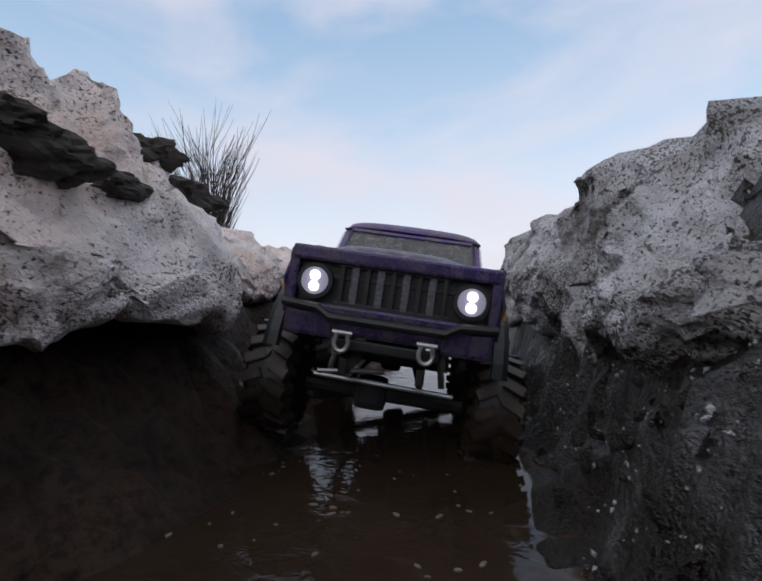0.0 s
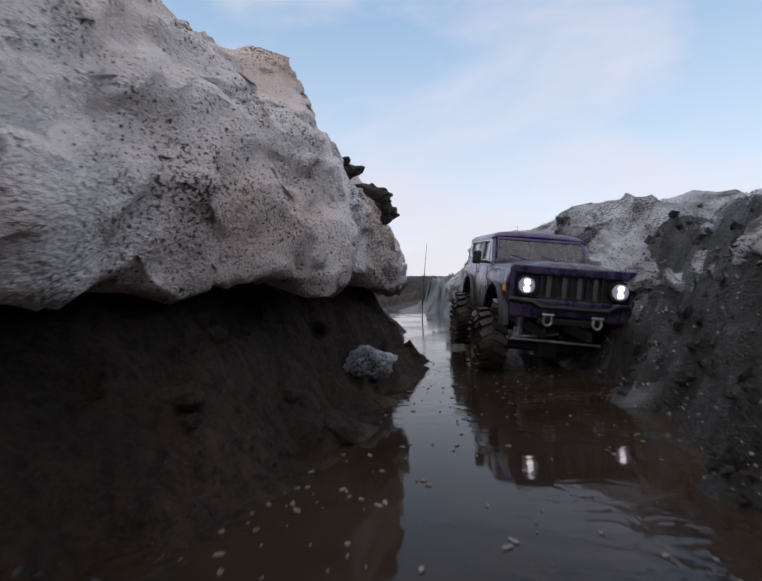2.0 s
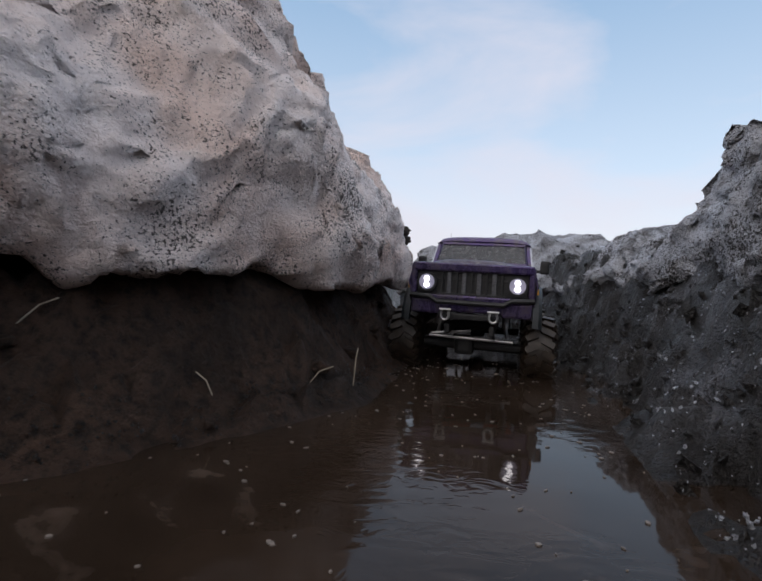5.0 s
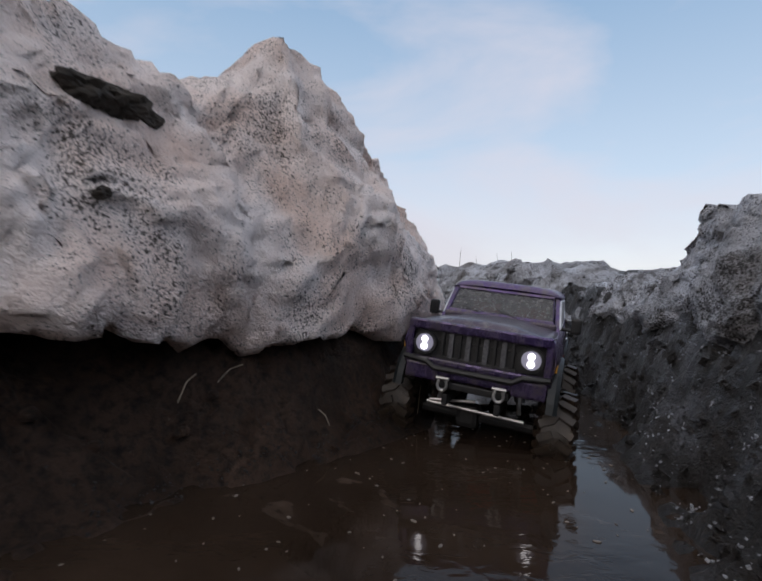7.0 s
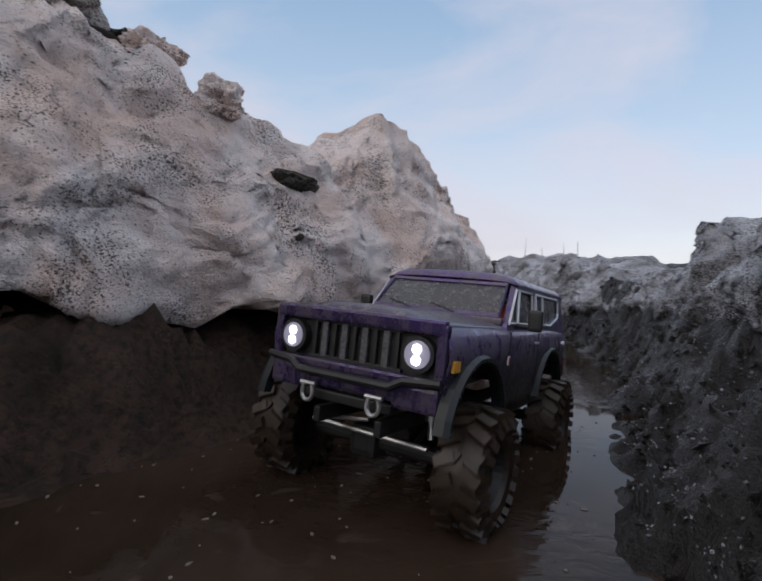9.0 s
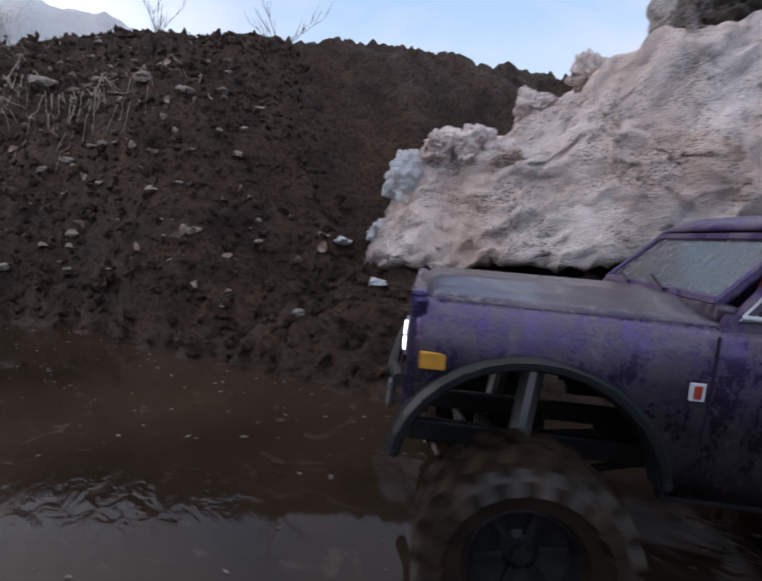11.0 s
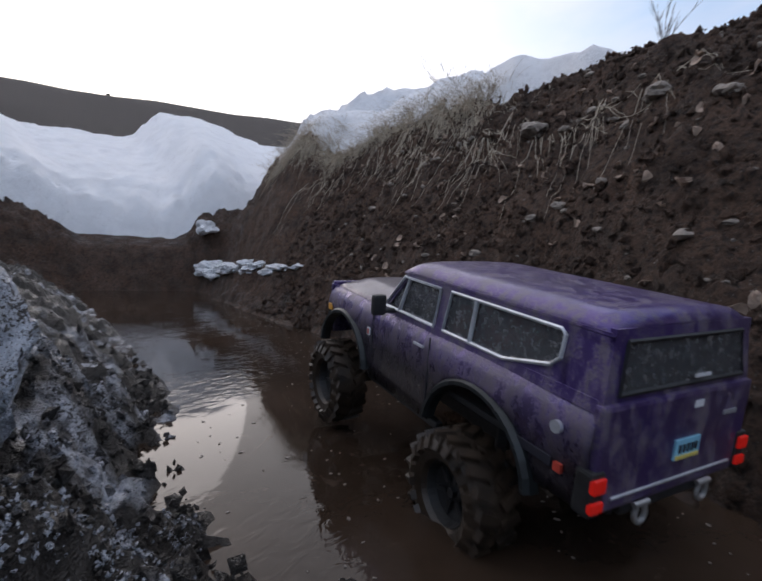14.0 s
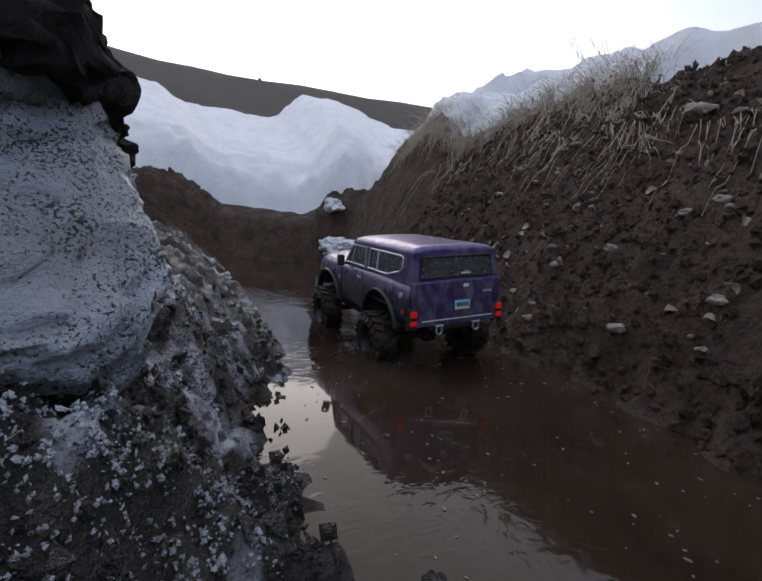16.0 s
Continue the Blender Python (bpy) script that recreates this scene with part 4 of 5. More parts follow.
snow_sheet("snow_field", lambda x, y: smooth(3.62, 3.95, math.hypot(x + 0.5, y + 0.9)) * smooth(84, 94, math.degrees(math.atan2(-(x + 0.5), y + 0.9)) % 360) * 1.1 - 0.6
           + 0.5 * smooth(4.1, 4.8, math.hypot(x + 0.5, y + 0.9)), 0.24, (-8.5, 1.5), (-9.0, -1.6), 0.05, "clean white snow field sloping up behind the trench", 0.18)
snow_sheet("snow_patch", lambda x, y: smooth(0.74, 1.02, (rim_foot(y) - x) * 0.72 + 0.10 * max(0.0, -1.0 - y)) * smooth(-0.55, -1.0, y) * (1 - smooth(3.5, 4.0, math.hypot(x + 0.5, y + 0.9))) - 0.48,
           0.125, (-4.6, -1.6), (-3.3, -0.3), 0.03, "white snow lying behind the grassy rim of the earth bank", 0.16)
bpy.context.view_layer.update()


def top_of(bank, x, y, z):
    """The height at which something dropped on the bank comes to rest."""
    hit, p, _, _ = bank.ray_cast(Vector((x, y, 3.0)), Vector((0, 0, -1)))
    return p.z if hit else z


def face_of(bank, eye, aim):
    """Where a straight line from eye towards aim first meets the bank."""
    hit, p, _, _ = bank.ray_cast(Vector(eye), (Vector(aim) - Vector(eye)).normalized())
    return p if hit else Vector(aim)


# ---------------------------------------------------------------- loose things
def lump(name, place, size, material, label, category, seed, sub=3, rough=0.35, group="", turn=0.0):
    ob = part(name, blob(seed, size, rough, sub), material)
    ob.matrix_basis = pose(*place, 0, 0, turn)
    return tagged(ob, label, category, group)


lump("ice_chunk", (0.07, 1.19, ground_height(0.07, 1.19) + 0.010), (0.032, 0.026, 0.022), M_ICE, "rounded chunk of dirty ice at the water's edge", "ice", 3, 4)
lump("ice_chunk", (-0.70, -1.10, ground_height(-0.70, -1.10) + 0.008), (0.013, 0.014, 0.009), M_SLUSH, "lump of grainy ice on the slush", "ice", 5, 4)
for i, (x, y, s) in enumerate([(-0.80, -1.05, 0.010), (-0.86, -1.09, 0.009), (-0.74, -0.98, 0.022), (-0.80, -1.10, 0.008)]):
    lump("slush_lump", (x, y, WATER + 0.002), (s * 1.1, s * 0.8, s * 0.30), M_SLUSH, "wet slush lump breaking the water", "slush", 20 + i, 4, 0.5, "slush lumps in the water")
for i, (x, y, z, s) in enumerate([(-0.56, 0.50, 0.57, 0.045), (-0.50, 0.62, 0.57, 0.04),
                                  (-0.62, 0.25, 0.60, 0.05), (-0.70, 0.10, 0.62, 0.045), (-0.12, 1.34, 0.34, 0.03), (-0.10, 1.42, 0.31, 0.035), (-0.05, 1.5, 0.27, 0.03), (-0.08, 1.58, 0.28, 0.04)]):
    z = top_of(west_snow, x, y, z) + 0.15 * s
    lump("soil_clod", (x, y, z), (s * 1.25, s, s * 0.7), M_ROCK, "dark soil clod stuck in the snow", "clod", 40 + i, 4, 0.5, "clods on the snow", 37 * i)
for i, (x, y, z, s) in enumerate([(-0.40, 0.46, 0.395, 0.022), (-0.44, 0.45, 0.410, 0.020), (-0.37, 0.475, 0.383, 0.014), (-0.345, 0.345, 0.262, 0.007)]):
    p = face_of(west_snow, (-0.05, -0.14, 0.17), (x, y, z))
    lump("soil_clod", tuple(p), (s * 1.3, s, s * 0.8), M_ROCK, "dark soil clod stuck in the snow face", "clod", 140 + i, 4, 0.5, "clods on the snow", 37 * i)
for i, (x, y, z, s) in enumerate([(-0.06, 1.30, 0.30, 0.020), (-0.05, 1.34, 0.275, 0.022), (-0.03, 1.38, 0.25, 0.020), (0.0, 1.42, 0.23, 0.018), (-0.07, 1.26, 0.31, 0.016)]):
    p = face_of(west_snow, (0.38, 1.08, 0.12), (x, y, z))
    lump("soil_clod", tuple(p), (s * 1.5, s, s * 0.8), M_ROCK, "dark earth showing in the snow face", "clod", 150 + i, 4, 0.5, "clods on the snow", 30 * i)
for i, (x, y, s, tall, m) in enumerate([(-0.76, 0.08, 0.062, 1.5, 1), (-0.66, 0.15, 0.055, 1.25, 1), (-0.87, -0.03, 0.04, 1.0, 0), (-0.93, -0.12, 0.045, 0.9, 0), (-0.98, -0.22, 0.036, 1.0, 0), (-1.12, -0.28, 0.050, 1.1, 2), (-1.19, -0.31, 0.035, 0.8, 2), (-1.05, -0.25, 0.04, 0.9, 0), (-0.90, -0.20, 0.03, 0.9, 0), (-0.56, 0.24, 0.05, 0.7, 0), (-0.47, 0.30, 0.05, 0.8, 0)]):
    z = top_of(west_snow, x, y, 0.25) + (0.45 if tall > 1.2 else 0.15) * s
    lump("snow_clump", (x, y, z), (s, s * 0.8, s * tall), (M_SNOW_W, M_SNOW_DIRTY, M_SNOW_CLEAN)[m], ("rounded clump of pink old snow on the bank", "tall lump of dirt-streaked snow on the bank", "clean white snow clump at the bank's end")[m], "snow", 60 + i, 5, 0.55, "snow clumps", 50 * i)
for i, (x, y, s) in enumerate([(-1.20, -0.41, 0.022), (-1.04, -0.40, 0.020)]):
    lump("snow_remnant", (x, y, ground_height(x, y) + 0.004), (s * 1.5, s * 0.8, s * 0.45), M_SNOW_CLEAN, "scrap of white snow lying on the earth", "snow", 90 + i, 4, 0.5, "snow scraps", 30 * i)
for i, (x, y, s) in enumerate([(-0.70, -1.42, 0.022), (-0.62, -1.42, 0.03), (-0.76, -1.47, 0.018), (-0.56, -1.45, 0.026), (-0.80, -1.55, 0.016), (-0.45, -1.46, 0.03), (-0.66, -1.38, 0.014), (-0.74, -1.42, 0.012)]):
    lump("soil_lump", (x, y, top_of(soil_cap, x, y, 0.36) + 0.1 * s), (s * 1.25, s, s * 0.8), M_SOIL, "dark crumbly soil clod on top of the ice wall", "soil", 80 + i, 4, 0.6, "soil on the ice wall", 40 * i)
for i in range(18):
    t = i / 17
    x, y = -2.34 - 0.78 * t + 0.03 * math.sin(i * 2.1), -2.08 - 1.2 * t + 0.03 * math.cos(i * 1.7)
    lump("snow_remnant", (x, y, ground_height(x, y) + 0.004), (0.06 + 0.05 * t, 0.024 + 0.035 * t, 0.014 + 0.035 * t * t), M_SNOW_CLEAN, "strip of leftover snow on the mud", "snow", 100 + i, 4, 0.6, "snow strip", 57)

# stones, chips and leaves on the earth bank
random.seed(4)
for i in range(190):
    y = random.uniform(-1.9, -0.55)
    d = random.uniform(0.05, 0.75)
    x = west_edge(y) - d / 0.72
    s = random.choice((0.004, 0.006, 0.007, 0.009, 0.014))
    lump("stone", (x, y, ground_height(x, y) + s * 0.25), (s * random.uniform(1, 1.6), s, s * 0.7), M_STONE, "small pale stone in the earth bank", "stone", 200 + i, 2, 0.45, "stones", random.uniform(0, 360))
for i, (y, d, s) in enumerate([(-1.08, 0.42, 0.035), (-0.80, 0.45, 0.03), (-0.70, 0.46, 0.022), (-1.2, 0.01, 0.013)]):
    x = west_edge(y) - d / 0.72
    lump("stone", (x, y, ground_height(x, y) + s * 0.2), (s * 1.3, s, s * 0.7), M_STONE, "larger rounded stone in the earth bank", "stone", 300 + i, 3, 0.4, "stones")
for i in range(26):
    y = random.uniform(0.1, 1.2)
    d = random.uniform(0.0, 0.1)
    x = west_edge(y) - d
    s = random.choice((0.004, 0.006, 0.008, 0.011))
    lump("pebble", (x, y, ground_height(x, y) + s * 0.2), (s * 1.3, s, s * 0.8), M_MUD, "muddy pebble on the bank", "stone", 330 + i, 2, 0.4, "pebbles", 60 * i)


def leaf_mesh(seed):
    bm = bmesh.new()
    rows = []
    for j in range(5):
        f = j / 4
        w = 0.010 * math.sin(math.pi * (0.1 + 0.85 * f))
        rows.append([(k * w, 0.026 * (f - 0.5), 0.004 * abs(k) * (1 + math.sin(seed + f * 4)) + 0.003 * math.sin(seed + 5 * f)) for k in (-1, -0.5, 0, 0.5, 1)])
    add_grid(bm, rows)
    return bm


M_LEAF = plain_material("dry_leaf", (0.34, 0.245, 0.185), 0.7, 0, 0.4, 70)
for i in range(110):
    y = random.gauss(-1.0, 0.32)
    d = random.uniform(0.10, 0.58)
    x = west_edge(y) - d / 0.72
    ob = thick(part("dry_leaf", leaf_mesh(i), M_LEAF), 0.0008)
    ob.matrix_basis = pose(x, y, ground_height(x, y) + 0.006, random.uniform(10, 60), random.uniform(10, 50), random.uniform(0, 360))
    tagged(ob, "curled dry brown leaf on the earth bank", "leaf", "dry leaves")


def stalk_path(x, y, z, h, lean, az, droop, n=6):
    pts = []
    for k in range(n):
        f = k / (n - 1)
        r = lean * f ** 1.5
        pts.append((x + r * math.cos(az), y + r * math.sin(az), z + h * f - droop * f * f))
    return pts


def tuft(name, x, y, count, h, spread, seed, material, label, category, group, droop=0.0, thick_=0.0011):
    rnd = random.Random(seed)
    bm = bmesh.new()
    for _ in range(count):
        px, py = rnd.gauss(0, spread), rnd.gauss(0, spread)
        hh = h * rnd.uniform(0.4, 1.1)
        pts = stalk_path(px, py, ground_height(x + px, y + py) - 0.008, hh, hh * rnd.uniform(0.2, 0.9), rnd.uniform(0, 6.28) if droop == 0 else rnd.uniform(-0.9, 0.9), hh * droop * rnd.uniform(0.6, 1.6))
        add_tube(bm, pts, [thick_ * (1 - 0.8 * k / 5) for k in range(6)], 4, caps=False)
    ob = part(name, bm, material)
    ob.matrix_basis = pose(x, y, 0)
    return tagged(ob, label, category, group)


# grass along the rim of the earth bank
for i in range(54):
    y = -2.72 + 0.064 * (i // 2)
    d = (0.62 if i % 2 else 0.50) * float(np.interp(y, RIDGE_Y, RIDGE_H)) + 0.15 + random.uniform(-0.05, 0.05)
    x = rim_foot(y) - d / 0.72
    n = 130 if y < -1.25 else 10
    tuft("dry_grass_tuft", x, y, n, 0.19 if y < -1.25 else 0.08, 0.036, 500 + i, M_STRAW, "dry grey grass hanging over the rim of the earth bank", "grass", "rim grass", 1.45 if i % 3 else 0.6, 0.0011)
# roots hanging down the face
for i in range(40):
    y = random.uniform(-2.3, -0.5)
    d = 0.36 * float(np.interp(y, RIDGE_Y, RIDGE_H)) + 0.22 + random.uniform(-0.04, 0.06)
    x = rim_foot(y) - d / 0.72
    bm = bmesh.new()
    for k in range(4):
        pts, px, py = [], x, y + random.uniform(-0.01, 0.01)
        dy = random.uniform(-1.3, 1.3)
        for s in range(7):
            px += 0.012 + random.uniform(0, 0.022)
            py += 0.014 * dy + random.uniform(-0.004, 0.004)
            pts.append((px - x, py - y, ground_height(px, py) + 0.012 - ground_height(x, y)))
        add_tube(bm, pts, [0.0010 * (1 - 0.1 * s) for s in range(7)], 4, caps=False)
    ob = part("root_strand", bm, M_STRAW)
    ob.matrix_basis = pose(x, y, ground_height(x, y))
    tagged(ob, "pale dry roots hanging down the earth face", "roots", "hanging roots")


def twiggy(name, x, y, z, h, n, spread, seed, label, category, group="", r=0.002):
    """A bare shrub: stems that fork into fine twigs."""
    rnd = random.Random(seed)
    bm = bmesh.new()
    for _ in range(n):
        az, lean = rnd.uniform(0, 6.28), rnd.uniform(0.05, 1.0) * spread
        pts = stalk_path(0, 0, 0, h * rnd.uniform(0.6, 1.0), lean, az, 0.0, 6)
        add_tube(bm, pts, [r * (1 - 0.14 * k) for k in range(6)], 4, caps=False)
        for _ in range(9):
            k = rnd.randint(1, 5)
            p = pts[k]
            a2 = az + rnd.uniform(-1.2, 1.2)
            L = h * rnd.uniform(0.15, 0.35)
            add_tube(bm, [p, (p[0] + L * 0.35 * math.cos(a2), p[1] + L * 0.35 * math.sin(a2), p[2] + L * 0.6), (p[0] + L * 0.55 * math.cos(a2), p[1] + L * 0.55 * math.sin(a2), p[2] + L)], [r * 0.5, r * 0.35, r * 0.2], 3, caps=False)
    ob = part(name, bm, M_TWIG)
    ob.matrix_basis = pose(x, y, z)
    return tagged(ob, label, category, group)


BUSH = (-0.79, 2.51)
twiggy("bare_bush", *BUSH, ground_height(*BUSH) - 0.02, 0.50, 80, 0.15, 9, "bare grey-brown bush behind the snow bank", "bush", r=0.0022)
for i, (x, y, h) in enumerate([(-0.03, 3.0, 0.42), (0.55, 4.2, 0.30), (0.75, 4.4, 0.26), (1.0, 4.6, 0.32), (1.1, 4.5, 0.28), (0.35, 4.0, 0.2)]):
    bm = bmesh.new()
    add_tube(bm, stalk_path(0, 0, 0, h, 0.03, i, 0.0, 5), [0.004, 0.0035, 0.003, 0.002, 0.001], 4)
    ob = part("dry_stalk", bm, M_TWIG)
    ob.matrix_basis = pose(x, y, ground_height(x, y) - 0.01)
    tagged(ob, "single dry weed stalk standing at the far end", "weed", "dry stalks")
for i, (y, dx) in enumerate([(-1.66, 0), (-1.5, 0.05), (-0.75, 0.02), (-0.42, -0.02)]):
    d = 0.50 * float(np.interp(y, RIDGE_Y, RIDGE_H)) + 0.42
    x = rim_foot(y) - d / 0.72 + dx
    twiggy("bare_twig_shrub", x, y, ground_height(x, y) - 0.01, 0.16, 5, 0.16, 30 + i, "thin bare twigs growing on the rim", "shrub", "rim twigs", 0.0016)
# straws stuck in the near mud bank
for i, (x, y, dx, dy, dz) in enumerate([(-0.275, 0.375, 0.02, 0.0, 0.030), (-0.250, 0.415, 0.03, 0.01, 0.02), (-0.258, 0.410, -0.02, 0.0, 0.02), (-0.12, 0.50, -0.02, 0.0, 0.025), (0.0, 0.62, 0.004, 0, 0.04), (-0.05, 0.58, 0.03, 0, 0.02)]):
    z = ground_height(x, y)
    ob = part("straw", tube([(0, 0, -0.005), (dx * 0.5, dy, dz * 0.7), (dx, dy, dz)], 0.0007, 5), M_STRAW)
    ob.matrix_basis = pose(x, y, z)
    tagged(ob, "short yellow straw stuck in the mud", "straw", "straws")

# scraps of ice, bark and straw afloat
bm = bmesh.new()
rnd = random.Random(12)
for _ in range(1000):
    y = rnd.uniform(-2.3, 1.5)
    a, b = west_edge(y), east_edge(y)
    f = rnd.random()
    f = f ** 2 if rnd.random() < 0.5 else f
    x = a + (b - a) * (0.03 + 0.94 * f)
    r = rnd.choice((0.0005, 0.0008, 0.0011, 0.0016))
    az = rnd.uniform(0, 3.14)
    k = rnd.uniform(1.0, 2.6)
    c, s = math.cos(az), math.sin(az)
    ring = [(x + r * k * c * math.cos(q) - r * s * math.sin(q), y + r * k * s * math.cos(q) + r * c * math.sin(q)) for q in (0, 1.2, 2.2, 3.3, 4.4, 5.4)]
    add_slab(bm, [(px, py, WATER - 0.001) for px, py in ring], (0, 0, 0.0016 + r * 0.2))
tagged(part("floating_scraps", bm, plain_material("floating_scrap", (0.19, 0.165, 0.145), 0.5, 0, 0.6, 200)), "scraps of ice, bark and straw floating on the water", "debris", kind="stuff")
# crumbs of slush along the east shore and clods along the west one
for name, mat_, edge, sgn, count, label in (("slush_crumbs", M_GRIT, east_edge, 1, 1500, "crumbly slush and ice grains along the shore"), ("mud_crumbs", M_BANK, west_edge, -1, 13000, "crumbled earth on the bank"),
                                            ("ice_grains", M_GRIT, west_edge, -2, 1300, "strip of grainy ice along the water line"), ("slush_grit", M_SLUSH, east_edge, 3, 3600, "fine wet grit and ice grains on the slope"),
                                            ("ice_crystals", M_GRAIN, east_edge, 4, 6500, "pale coarse ice crystals strewn on the slush slope"), ("ice_crystals", M_GRAIN, east_edge, 5, 4200, "heaps of pale coarse ice crystals on dark slush")):
    bm = bmesh.new()
    for _ in range(count):
        if sgn == 1:
            y, d, r = rnd.uniform(-2.0, 1.6), abs(rnd.gauss(0, 0.10)), rnd.choice((0.003, 0.004, 0.006, 0.009))
        elif sgn == -1:
            y, d, r = rnd.uniform(-2.2, -0.35), rnd.uniform(0, 0.95) / 0.72, rnd.choice((0.002, 0.003, 0.004, 0.005, 0.007, 0.010, 0.013))
        elif sgn == -2:
            y, d, r = rnd.uniform(0.25, 1.05), rnd.gauss(0.012, 0.012), rnd.choice((0.0007, 0.001, 0.0014, 0.002))
        elif sgn == 4:
            y, d, r = rnd.uniform(-0.2, 2.0), rnd.uniform(0.0, 0.20), rnd.choice((0.0007, 0.0010, 0.0014, 0.0022))
        elif sgn == 5:
            hx, hy, hs = rnd.choice(((-0.69, -1.24, 0.022), (-0.76, -1.21, 0.026), (-0.70, -1.15, 0.022), (-0.71, -1.08, 0.016), (-0.83, -1.25, 0.02), (-0.62, -1.20, 0.03)))
            y, r = rnd.gauss(hy, hs), rnd.choice((0.0008, 0.0012, 0.0016, 0.0024))
            d = abs(rnd.gauss(hx, hs) - edge(y))
        else:
            y, d, r = rnd.uniform(-1.6, -0.85), rnd.uniform(0, 0.32), rnd.choice((0.0015, 0.002, 0.003, 0.005))
        x = edge(y) + math.copysign(d, sgn) if d >= 0 else edge(y) - d * math.copysign(1, sgn) * -1
        z = ground_height(x, y)
        m = Matrix.Translation((x, y, z + r * 0.2)) @ Euler((rnd.uniform(0, 3), rnd.uniform(0, 3), rnd.uniform(0, 3))).to_matrix().to_4x4() @ Matrix.Diagonal((r * rnd.uniform(0.8, 1.5), r, r * rnd.uniform(0.5, 0.9), 1))
        vs = [bm.verts.new(m @ Vector(q)) for q in ((1, 0, 0), (-1, 0.1, 0), (0, 1, 0.1), (0, -1, 0), (0.1, 0, 1), (0, 0, -1))]
        for a, b, c in ((0, 2, 4), (2, 1, 4), (1, 3, 4), (3, 0, 4), (2, 0, 5), (1, 2, 5), (3, 1, 5), (0, 3, 5)):
            bm.faces.new((vs[a], vs[b], vs[c]))
    tagged(part(name, bm, mat_), label, "debris", kind="stuff")

# far pines on the hill
for i, (az, r, h) in enumerate([(141.5, 62, 2.2), (143.5, 63, 1.5), (144.8, 62, 1.6), (146.4, 64, 1.4), (127.5, 66, 1.4), (126.2, 66, 1.2)]):
    x, y = -0.5 - r * math.sin(radians(az)), -0.9 + r * math.cos(radians(az))
    z = ground_height(x, y)
    tree = tagged(new("far_pine"), "small dark pine far off on the hill", "tree", "far pines")
    tree.matrix_basis = pose(x, y, z - 0.1)
    part("trunk", tube([(0, 0, 0), (0, 0, h)], [0.07, 0.02], 5), M_TREE, tree)
    bm = bmesh.new()
    rr = random.Random(i)
    for _ in range(60):
        f = rr.uniform(0.35, 1.0)
        a = rr.uniform(0, 6.28)
        d = rr.uniform(0, 0.34) * h * (1.15 - f) * 1.6
        bmesh.ops.create_icosphere(bm, subdivisions=1, radius=0.07 * h * rr.uniform(0.5, 1.0), matrix=Matrix.Translation((d * math.cos(a), d * math.sin(a), f * h)) @ Matrix.Diagonal((1, 1, 0.6, 1)))
    part("crown", bm, M_TREE, tree)

truck, wheels = make_truck()


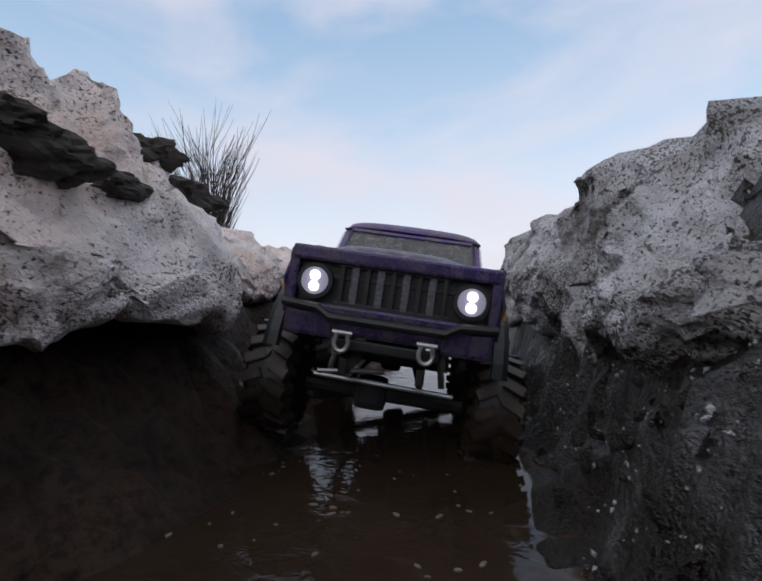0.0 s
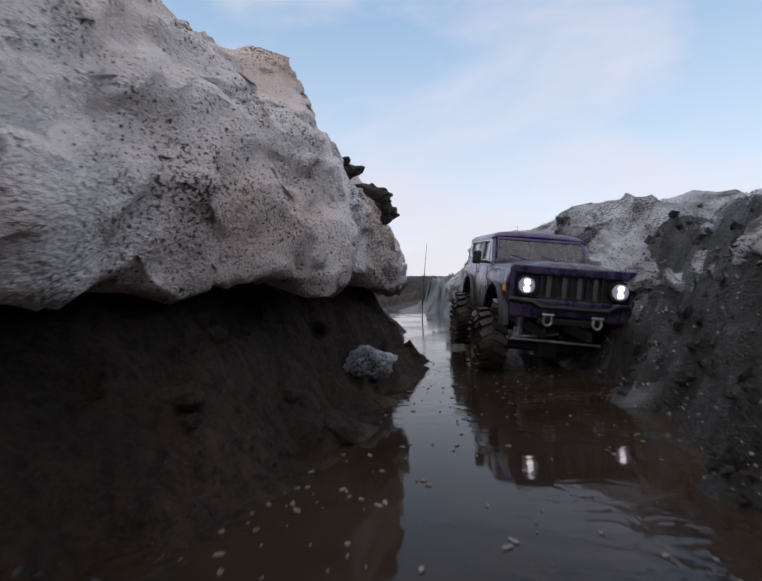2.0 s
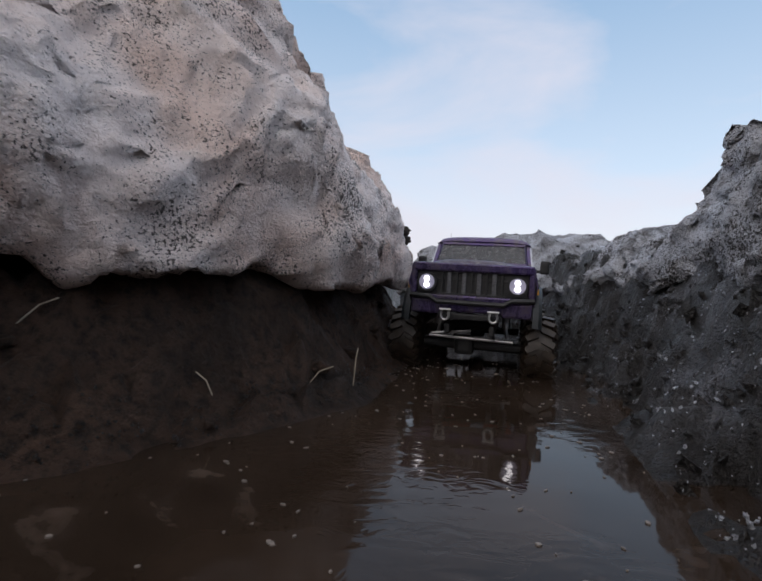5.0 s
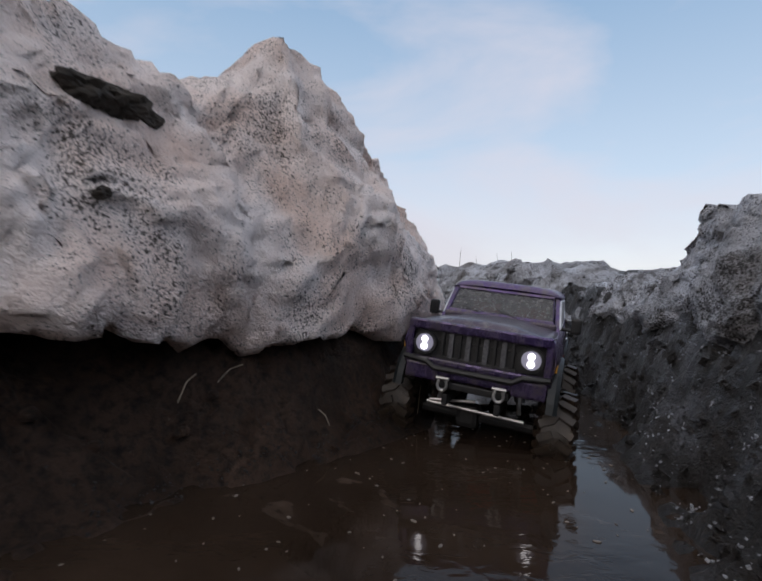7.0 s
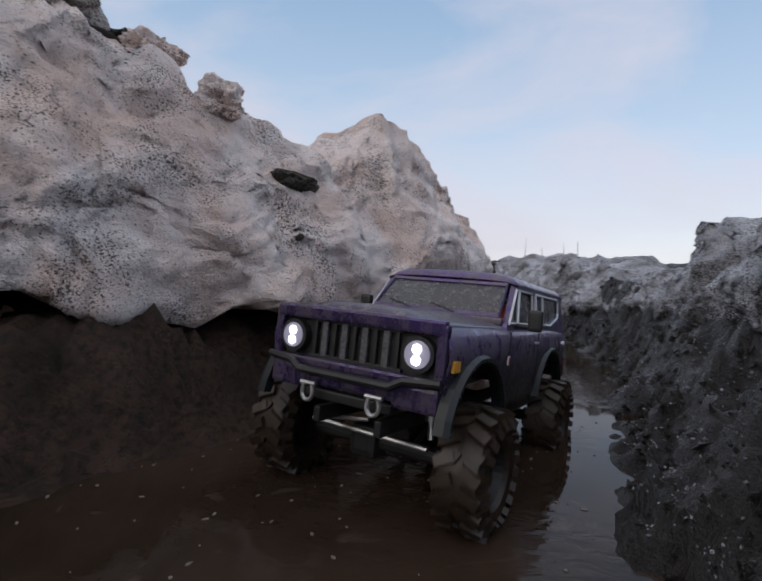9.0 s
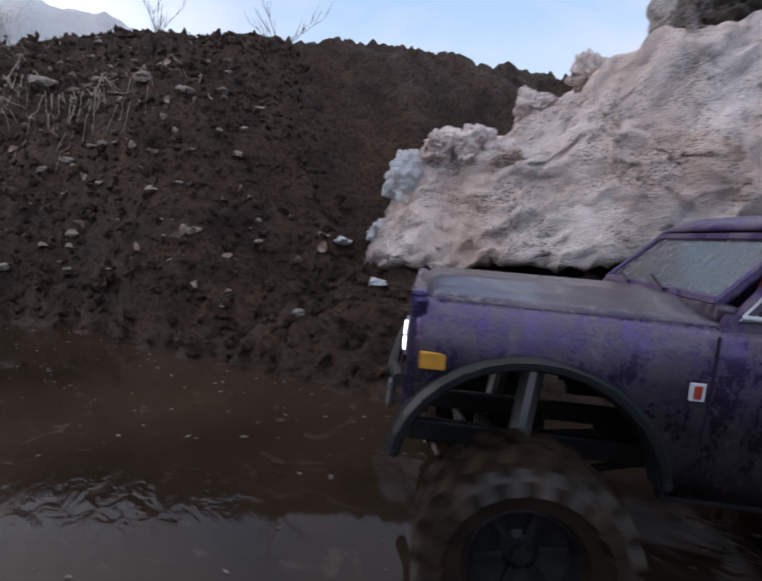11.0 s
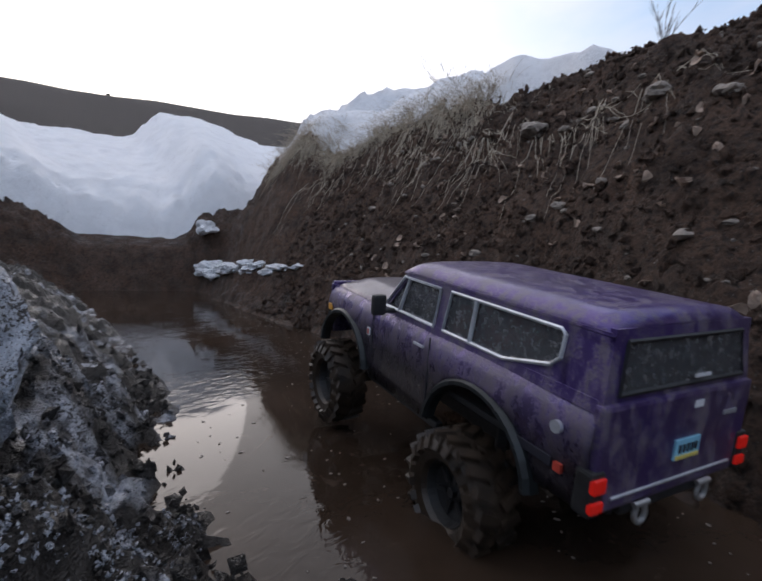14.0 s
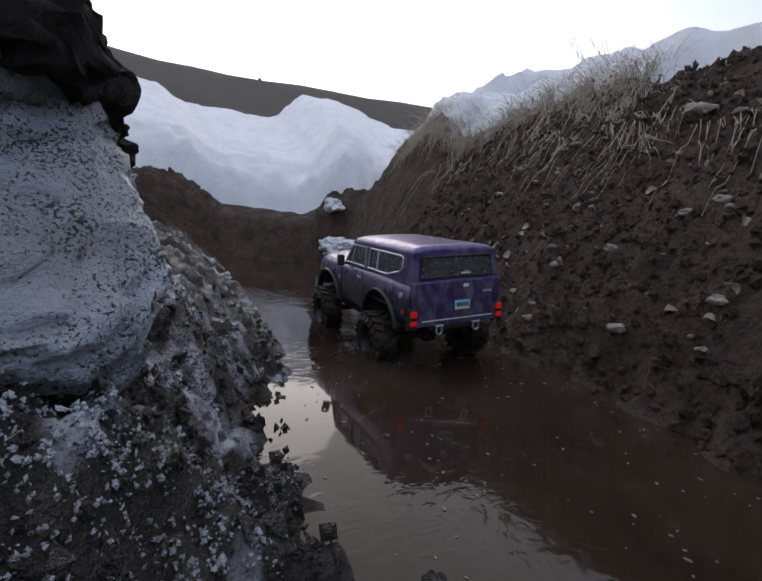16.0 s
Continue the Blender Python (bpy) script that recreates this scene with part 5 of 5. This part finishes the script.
# the truck's way: seconds, place of its foot, heading, pitch, roll
TRUCK = [
    (0, 0.1579, 1.7033, -0.0363, 194.71, 1.29, 10.09),
    (0.5, 0.2245, 1.6508, -0.0470, 188.39, 2.86, 8.51),
    (1, 0.2567, 1.6438, -0.0430, 189.25, -5.84, 6.66),
    (1.5, 0.2842, 1.6575, -0.0470, 189.57, -7.34, 4.35),
    (2, 0.3123, 1.6005, -0.0417, 187.71, -4.56, 5.30),
    (2.5, 0.3206, 1.4912, -0.0542, 185.45, -1.62, 2.06),
    (3, 0.3330, 1.3894, -0.0625, 184.60, -0.30, -0.44),
    (3.5, 0.3391, 1.3360, -0.0539, 177.69, -0.67, -0.20),
    (3.7, 0.3220, 1.2726, -0.0604, 172.84, -1.25, -0.43),
    (5.8, 0.1953, 0.9398, -0.0434, 161.83, 0.80, 6.21),
    (6, 0.1869, 0.8955, -0.0461, 160.32, 1.38, 8.71),
    (6.5, 0.1615, 0.8110, -0.0490, 159.67, 1.09, 7.56),
    (7, 0.1363, 0.7307, -0.0612, 159.12, -0.21, 5.39),
    (7.5, 0.1085, 0.6439, -0.0616, 157.90, 1.07, 2.16),
    (8, 0.0707, 0.5534, -0.0574, 152.88, 1.41, 3.76),
    (8.2, 0.0209, 0.4514, -0.0558, 154.38, 1.91, 3.45),
    (10.3, -0.1026, -0.1287, -0.0049, 158.67, 7.44, -1.46),
    (10.5, -0.1345, -0.1901, 0.0034, 157.65, 5.77, 1.60),
    (11, -0.3847, -0.4316, -0.0448, 148.27, 2.88, -0.62),
    (11.5, -0.4619, -0.6009, -0.0547, 131.73, 2.02, 5.48),
    (12, -0.7475, -0.7187, -0.0559, 133.10, 2.86, 4.61),
    (12.5, -0.8709, -0.8088, -0.0467, 136.63, 4.89, 4.19),
    (13, -0.9686, -0.9215, -0.0635, 136.99, 5.06, 0.54),
    (13.5, -1.0894, -0.9865, -0.0609, 138.93, 4.28, 0.75),
    (14, -1.1770, -1.0815, -0.0368, 140.33, 6.89, 1.12),
    (14.5, -1.3020, -1.2157, -0.0472, 143.25, 7.57, 3.44),
    (15, -1.3783, -1.3141, -0.0370, 143.72, 6.39, 9.90),
    (15.5, -1.4626, -1.4488, -0.0328, 147.54, 1.59, 9.45),
    (16, -1.5391, -1.6036, -0.0404, 152.22, 1.60, 7.56),
]


def place(x, y, z, yaw, pitch, roll):
    return pose(x, y, z, 0, 0, yaw) @ pose(0, 0, 0, pitch, 0, 0) @ pose(0, 0, 0, 0, -roll, 0)


def motions():
    walk(truck, [(t, place(x, y, z, yaw, pitch, roll)) for t, x, y, z, yaw, pitch, roll in TRUCK])
    # wheels turn by the way that the truck has gone
    rolled, spins, last = 0.0, [], None
    steps = np.arange(0, 16.01, 0.2)
    for t in steps:
        x, y = (float(np.interp(t, [r[0] for r in TRUCK], [r[k] for r in TRUCK])) for k in (1, 2))
        if last:
            rolled += math.hypot(x - last[0], y - last[1])
        last = (x, y)
        spins.append((float(t), math.degrees(rolled / TYRE_R)))
    for w in wheels:
        x, y, z = w.matrix_basis.translation
        walk(w, [(t, pose(x, y, z, -a, 0, 0)) for t, a in spins])


motions()
